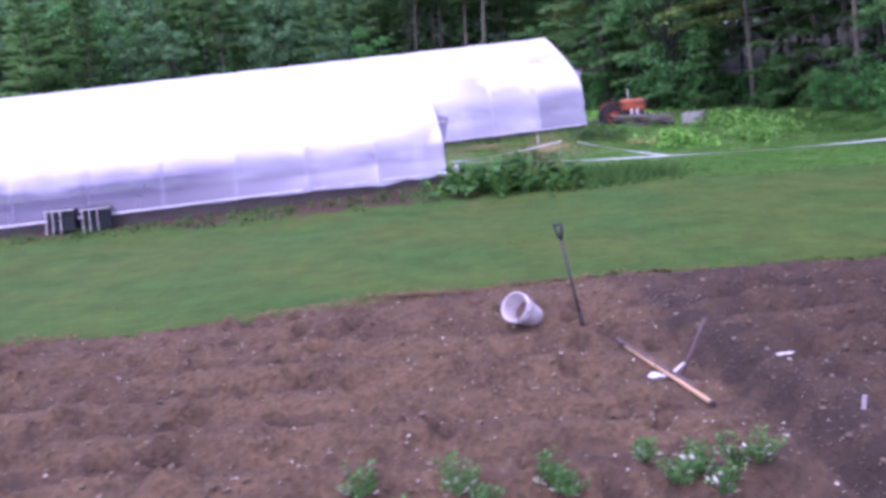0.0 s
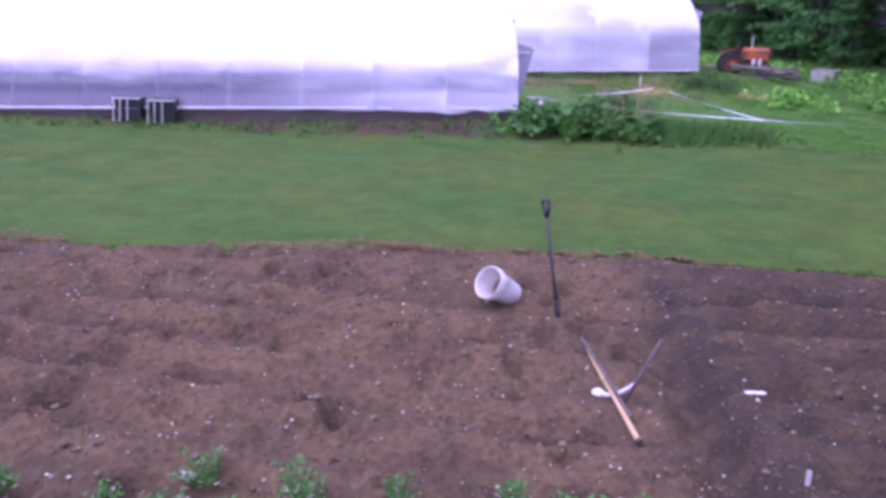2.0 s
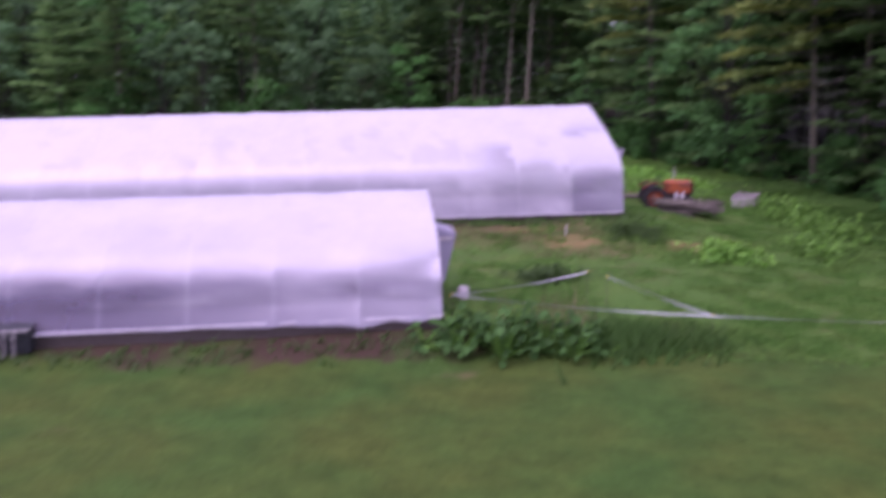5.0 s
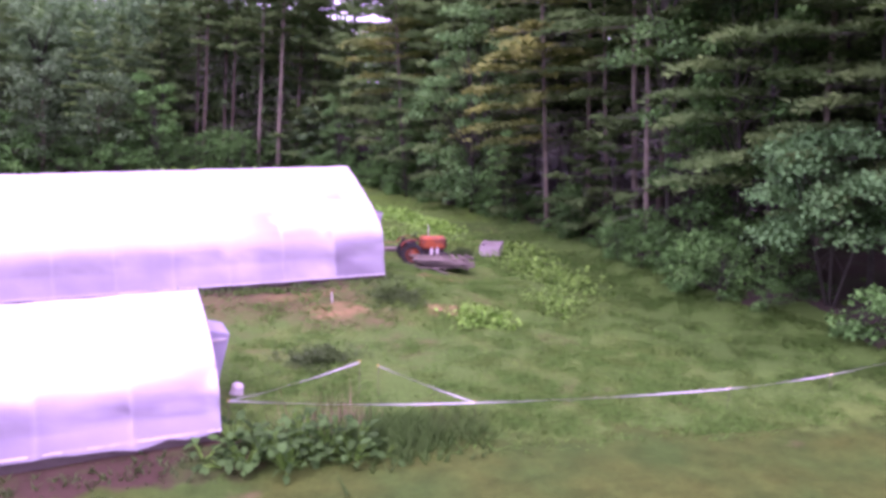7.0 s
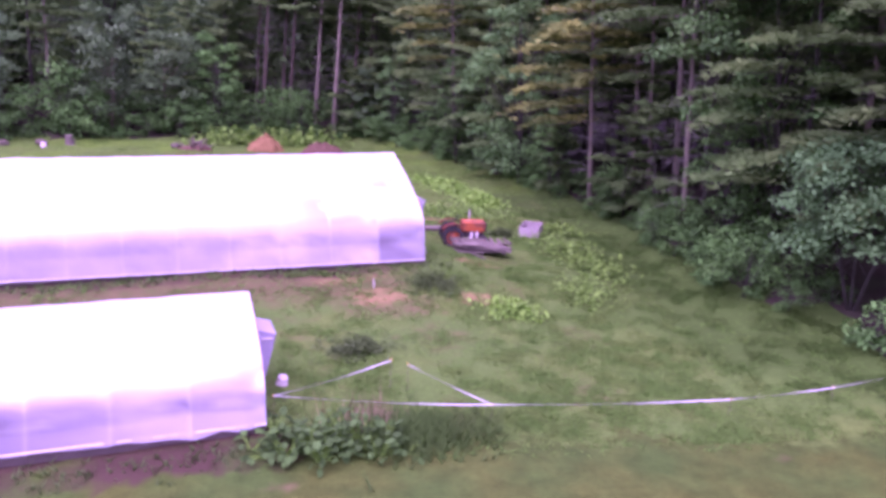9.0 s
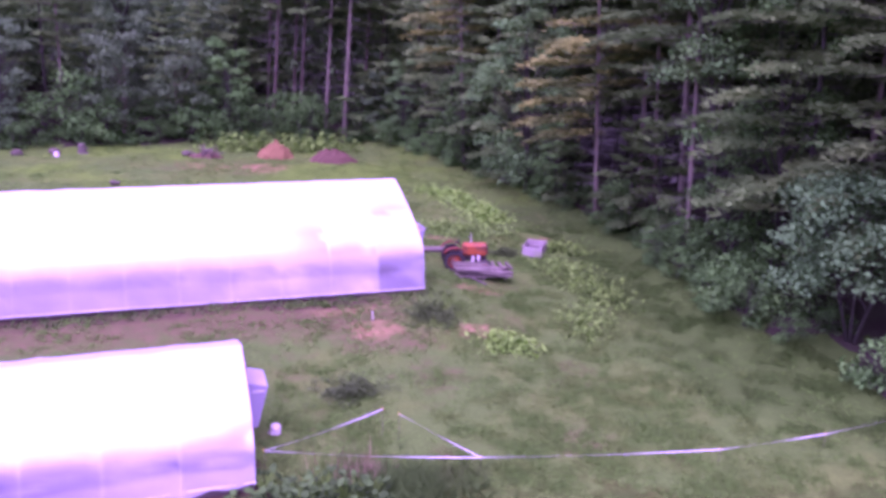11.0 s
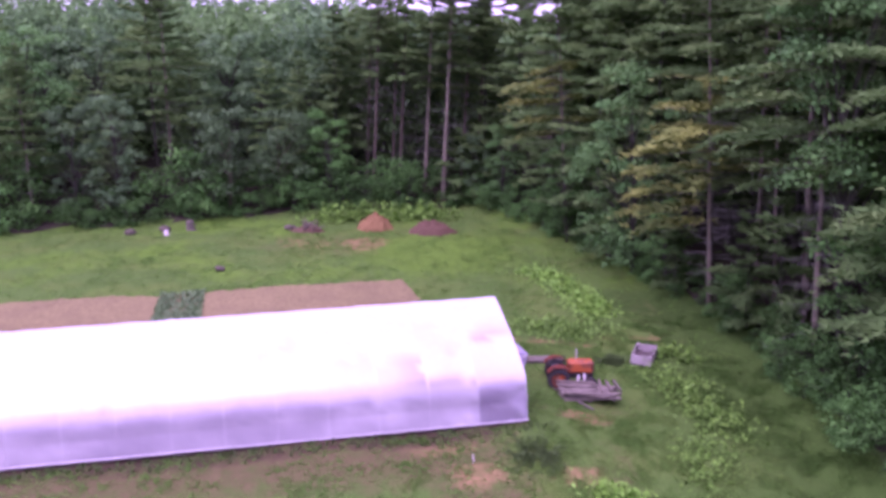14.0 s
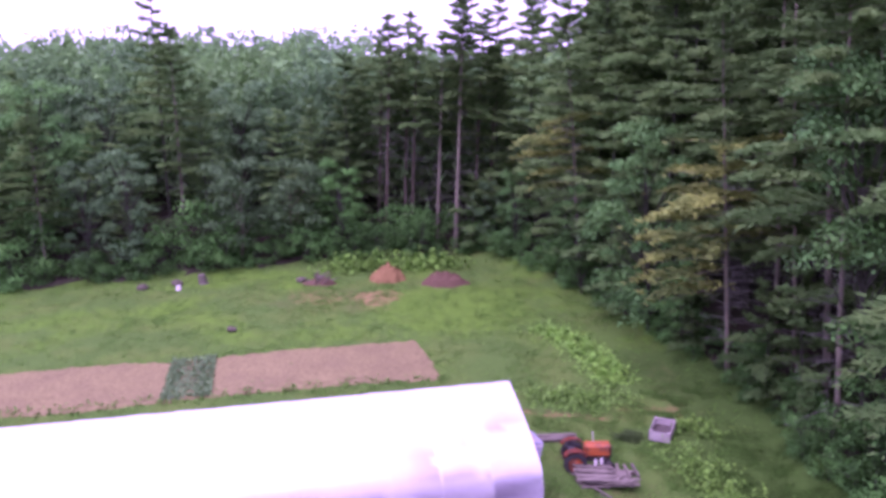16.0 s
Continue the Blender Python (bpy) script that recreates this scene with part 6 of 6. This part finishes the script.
def tractor(x, y, turn):
    t = empty("tractor", pose(x, y, gz(x, y) - 0.07, 0, 0, turn) @ Matrix.Scale(0.76, 4), "small old orange tractor parked behind a board pile", "tractor")
    bm_hood = Geo().box((1.24, 0.56, 0.62), Matrix.Translation((0.74, 0, 1.02)), 0.1)
    hood = bm_hood.object("hood", ORANGE, t, "faded orange hood")
    Geo().box((0.05, 0.46, 0.46), Matrix.Translation((1.375, 0, 0.99)), 0.03).object("grille", DARK_METAL, hood)
    for k in range(5):
        Geo().box((0.02, 0.44, 0.02), Matrix.Translation((1.395, 0, 0.84 + 0.08 * k))).object("grille_bar", GALV, hood)
    Geo().tube([(0.55, 0.1, 1.25), (0.55, 0.1, 1.66), (0.53, 0.1, 1.86)], [0.03, 0.03, 0.027], 8).object("exhaust_pipe", PALE_PIPE, t, "pale upright exhaust pipe")
    Geo().box((1.1, 0.4, 0.4), Matrix.Translation((0.75, 0, 0.66)), 0.05).object("engine", DARK_METAL, t)
    Geo().box((0.85, 0.34, 0.4), Matrix.Translation((-0.2, 0, 0.68)), 0.06).object("gearbox", DARK_METAL, t)
    Geo().box((0.22, 0.5, 0.08), Matrix.Translation((1.25, 0, 0.48)), 0.02).object("front_beam", DARK_METAL, t)
    for s in (-1, 1):
        m = Matrix.Translation((-0.35, s * 0.62, 0.56)) @ Matrix.Rotation(math.radians(90 * -s), 4, "X")
        wheel(t, m, 0.56, 0.27, ORANGE)
        m = Matrix.Translation((1.2, s * 0.55, 0.32)) @ Matrix.Rotation(math.radians(90 * -s), 4, "X")
        wheel(t, m, 0.32, 0.16, ORANGE)
        arc = []
        for k in range(9):
            a = radians(40 + 105 * k / 8)
            arc += [(-0.35 + 0.66 * math.cos(a), s * 0.46, 0.58 + 0.66 * math.sin(a)), (-0.35 + 0.66 * math.cos(a), s * 0.8, 0.56 + 0.66 * math.sin(a)), (-0.35 + 0.69 * math.cos(a), s * 0.8, 0.56 + 0.69 * math.sin(a)), (-0.35 + 0.69 * math.cos(a), s * 0.46, 0.58 + 0.69 * math.sin(a))]
        q = [(4 * k + c, 4 * k + (c + 1) % 4, 4 * k + 4 + (c + 1) % 4, 4 * k + 4 + c) for k in range(8) for c in range(4)] + [(0, 1, 2, 3), (35, 34, 33, 32)]
        Geo().add(arc, q).object("mudguard", RUSTY, t, "rusty red mudguard")
    Geo().box((0.4, 0.42, 0.05), Matrix.Translation((-0.5, 0, 1.02)), 0.02).object("seat", BLACK_PLASTIC, t)
    Geo().box((0.06, 0.4, 0.25), Matrix.Translation((-0.7, 0, 1.15)) @ Matrix.Rotation(-0.2, 4, "Y"), 0.02).object("seat_back", BLACK_PLASTIC, t)
    Geo().tube([(0.08, 0, 1.15), (-0.14, 0, 1.4)], 0.018, 7).object("steering_column", DARK_METAL, t)
    ring = [(0.19 * math.cos(a), 0.19 * math.sin(a), 0) for a in np.linspace(0, 2 * math.pi, 17)]
    Geo().tube(ring, 0.014, 6, False, Matrix.Translation((-0.15, 0, 1.41)) @ Matrix.Rotation(-0.7, 4, "Y")).object("steering_wheel", BLACK_PLASTIC, t)


def board_pile(x, y, turn):
    p = empty("board_pile", pose(x, y, gz(x, y), 0, 0, turn), "heap of grey weathered boards and pallets on the grass", "wood pile")
    rnd = random.Random(61)
    for k in range(3):
        Geo().box((0.09, 1.0, 0.1), Matrix.Translation((-0.9 + 0.85 * k, 0, 0.08))).object("bearer", GREY_WOOD, p)
    for k in range(9):
        Geo().box((rnd.uniform(1.8, 2.3), 0.13, 0.04), Matrix.Translation((rnd.uniform(-0.15, 0.15), -0.5 + 0.125 * k, 0.15 + rnd.uniform(0, 0.02))) @ Matrix.Rotation(rnd.uniform(-0.05, 0.05), 4, "Z"), 0.004).object("board", GREY_WOOD, p)
    for layer, (x0, zz, many) in enumerate(((-0.3, 0.27, 9), (0.35, 0.29, 7), (-0.42, 0.42, 8))):
        for k in range(many):
            Geo().box((rnd.uniform(1.0, 1.45), 0.13, 0.035), Matrix.Translation((x0 + rnd.uniform(-0.15, 0.15), -0.52 + 0.135 * k, zz + 0.05 * rnd.random())) @ pose(0, 0, 0, rnd.uniform(-5, 5), rnd.uniform(-4, 7), rnd.uniform(-12, 12)), 0.004).object("board", GREY_WOOD, p)
    for k in range(3):
        Geo().box((0.08, 0.95, 0.09), Matrix.Translation((0.45 + 0.3 * k, 0.05, 0.4)) @ pose(0, 0, 0, rnd.uniform(-3, 3), 0, rnd.uniform(-9, 9)), 0.005).object("bearer", GREY_WOOD, p)
    for a, b in (((-1.0, -0.62, 0.05), (-0.35, -0.95, 0.04)), ((-0.6, -0.6, 0.2), (-0.1, -1.05, 0.03))):
        d = Vector(b) - Vector(a)
        Geo().box((d.length, 0.09, 0.03), Matrix.Translation((Vector(a) + Vector(b)) / 2) @ d.to_track_quat("X", "Z").to_matrix().to_4x4(), 0.004).object("board", GREY_WOOD, p)
    for jx, jy, turn in ((-0.3, 0.4, 20), (-0.06, 0.5, 140)):
        jug(x + jx, y + jy, gz(x, y) + 0.45, turn)


def jug(x, y, z, turn):
    j = empty("jug", pose(x, y, z, 0, 0, turn), "small white plastic jug on the boards", "jug", "jugs on the boards")
    Geo().lathe([(0, 0), (0.05, 0.003), (0.055, 0.02), (0.055, 0.16), (0.04, 0.2), (0.02, 0.235), (0.02, 0.26), (0, 0.262)], 16).object("body", WHITE_PLASTIC, j, smooth=True)
    Geo().tube([(0.04, 0, 0.2), (0.075, 0, 0.17), (0.075, 0, 0.1), (0.053, 0, 0.08)], 0.01, 6).object("handle", WHITE_PLASTIC, j)


def wood_box(x, y, turn):
    b = empty("wooden_box", pose(x, y, gz(x, y) + 0.06, 0, 0, turn), "open grey weathered wooden box on the grass", "box")
    W, L, h = 0.8, 1.4, 0.4
    for k in range(3):
        for s in (-1, 1):
            Geo().box((0.03, L, h / 3 - 0.008), Matrix.Translation((s * W / 2, 0, h / 6 + k * h / 3)), 0.005).object("side_board", PALE_BOARD, b)
            Geo().box((W - 0.04, 0.03, h / 3 - 0.008), Matrix.Translation((0, s * (L / 2 - 0.02), h / 6 + k * h / 3)), 0.005).object("end_board", PALE_BOARD, b)
    for k in range(7):
        Geo().box((W / 7 - 0.01, L - 0.08, 0.025), Matrix.Translation((-W / 2 + W / 14 + k * W / 7, 0, 0.1)), 0.004).object("floor_board", BASE_WOOD, b)
    for sx in (-1, 1):
        for sy in (-1, 1):
            Geo().box((0.07, 0.07, h + 0.06), Matrix.Translation((sx * (W / 2 - 0.05), sy * (L / 2 - 0.07), h / 2)), 0.006).object("corner_post", PALE_BOARD, b)


tractor(6.5, 31.5, -2)
board_pile(7.2, 30.5, 4)
wood_box(10.3, 34.5, -24)
planks = empty("plank_stack", pose(5.9, 33.6, gz(5.9, 33.6), 0, 0, 8), "low stack of brown planks behind the tractor", "wood pile")
for k in range(6):
    Geo().box((1.5, 0.16, 0.045), Matrix.Translation((0.1 * (k % 2), -0.18 + 0.18 * (k % 3), 0.06 + 0.06 * (k // 3))) @ Matrix.Rotation(0.06 * ((k * 7) % 5 - 2), 4, "Z"), 0.005).object("board", GREY_WOOD, planks)

# ---- the far field ----
def tilled_field():
    xs, ys = np.arange(-0.2, 34, 0.2), np.arange(-5.6, 0.3, 0.1)
    S, U = np.meshgrid(xs, ys)
    S = S - 0.35 * (U < 99) * (-U) * 0.32 * (S < 3)  # the right-hand end runs askew
    X = FC.x - S * math.cos(FH) - U * math.sin(FH)
    Y = FC.y - S * math.sin(FH) + U * math.cos(FH)
    edge = np.minimum(np.minimum(U + 5.45, 0.1 - U), np.minimum(S + 0.6, 33.5 - S))
    Z = height(X, Y) + 0.06 + 0.012 * np.sin(2 * np.pi * S / 0.6 + 0.3 * np.sin(U)) + 0.02 * waves(X, Y, 0.7, 71, 2) - 0.3 * (1 - smooth(-0.1, 0.15, edge + 0.08 * waves(X, Y, 1.5, 72, 2)))
    tagged(sheet(np.stack([X, Y, Z], -1).reshape(-1, 3), lattice(xs, ys), "tilled_field", FIELD_SOIL, smooth=True), "reddish-brown tilled strip of field with cross rows", "soil", kind="structure")
    g = np.random.RandomState(73)
    for lo, hi, n in ((10.1, 10.8, 800), (11.6, 12.3, 800), (10.8, 11.6, 450)):
        s, u = g.uniform(lo, hi, n), g.uniform(-5.3, 0.2, n)
        x, y = FC.x - s * math.cos(FH) - u * math.sin(FH), FC.y - s * math.sin(FH) + u * math.cos(FH)
        c = np.stack([x, y, height(x, y) + 0.08 + g.uniform(0, 0.12, n)], -1)
        v, f = cards(c, 0.11, 2.5, 74, 1.6)
        tagged(sheet(v, f, "crop_row", CROP), "dark green crop rows across the tilled strip", "crop", kind="stuff")


def mound(name, x, y, rx, ry, h, mat, label, category, seed):
    th, q = np.linspace(0, 2 * np.pi, 49), np.linspace(0, 1, 18)
    T, Q = np.meshgrid(th, q)
    T = np.where(T == 2 * np.pi, 0, T)
    wob = 1 + 0.1 * waves(np.cos(T) * 2, np.sin(T) * 2, 3.1, seed, 2)
    X, Y = x + rx * Q * wob * np.cos(T), y + ry * Q * wob * np.sin(T)
    Z = height(X, Y) + h * (1 - Q**2.0) * (1 + 0.16 * waves(X, Y, 0.8, seed + 1, 4)) - 0.08
    return tagged(sheet(np.stack([X, Y, Z], -1).reshape(-1, 3), lattice(th, q), name, mat, smooth=True), label, category)


tilled_field()
mound("earth_mound", -1.9, 58.9, 1.3, 1.0, 1.05, ORANGE_EARTH, "orange-brown pile of earth at the field's edge", "earth pile", 501)
mound("compost_mound", 1.95, 57.6, 1.75, 1.1, 0.8, BROWN_EARTH, "dark brown compost heap at the field's edge", "earth pile", 502)
def brush_heap(x, y):
    """A low heap of soil, roots and sticks."""
    heap = empty("brush_heap", pose(x, y, gz(x, y)), "low grey-brown heap of roots and cut brush", "brush pile")
    rnd = random.Random(505)
    base = Geo().lathe([(1.15, -0.06), (0.95, 0.1), (0.6, 0.26), (0.25, 0.34), (0.0, 0.36)], 22)
    base.v = [(a * (1 + 0.2 * math.sin(5 * b + a * 3)), b * 0.75, c * (1 + 0.3 * math.sin(4 * a + 3 * b))) for a, b, c in base.v]
    base.object("soil", BROWN_EARTH, heap, smooth=True)
    for k in range(34):
        a, r, L = rnd.uniform(0, 6.28), rnd.uniform(0, 0.9), rnd.uniform(0.35, 0.9)
        p = Vector((math.cos(a) * r, math.sin(a) * r * 0.75, 0.3 * (1 - r) + 0.08))
        d = Vector((rnd.uniform(-1, 1), rnd.uniform(-1, 1), rnd.uniform(0.0, 0.7))).normalized() * L
        Geo().tube([p, p + d * 0.5 + Vector((0, 0, 0.05)), p + d], [0.05, 0.035, 0.015], 5).object("root", BRUSH if k % 3 else GREY_WOOD, heap)


def stump(x, y, r, tall):
    s = empty("tree_stump", pose(x, y, gz(x, y) - 0.05, 3, -4, 0), "weathered grey tree stump at the edge of the woods", "stump")
    body = Geo().lathe([(r * 1.5, 0), (r * 1.1, 0.15), (r, tall * 0.6), (r * 0.95, tall), (r * 0.5, tall + 0.02), (0, tall + 0.01)], 14)
    body.v = [(a * (1 + 0.12 * math.sin(7 * math.atan2(b, a))), b * (1 + 0.12 * math.sin(7 * math.atan2(b, a))), c) for a, b, c in body.v]
    body.object("trunk", GREY_WOOD, s)
    Geo().tube([(r * 0.7, 0, tall * 0.4), (r * 1.6, 0.05, tall * 0.55)], [0.06, 0.03], 6).object("knot", GREY_WOOD, s)


brush_heap(-6.5, 58.0)
stump(-14.5, 58.4, 0.26, 0.7)
for i, (x, y, r) in enumerate(((-16.2, 58.2, 0.4), (-18.2, 57.2, 0.4), (-7.8, 58.4, 0.35), (-10.2, 48.6, 0.3))):
    bm = bmesh.new()
    bmesh.ops.create_icosphere(bm, subdivisions=3, radius=r)
    for v in bm.verts:
        v.co *= 1 + 0.28 * noise.noise(v.co * 2.2 / r * 0.5 + Vector((i * 7, 0, 0)))
        v.co.z *= 0.6
    me = bpy.data.meshes.new("boulder")
    bm.to_mesh(me)
    bm.free()
    ob = finish(me, "boulder", STONE, smooth=True)
    ob.location = (x, y, gz(x, y) + r * 0.35)
    tagged(ob, "grey field boulder in the grass by the woods", "boulder", "boulders")
b = copy_thing(bpy.data.objects["pail"], pose(-15.7, 56.9, gz(-15.7, 56.9) + 0.02, 0, 0, 0) @ Matrix.Scale(1.3, 4))
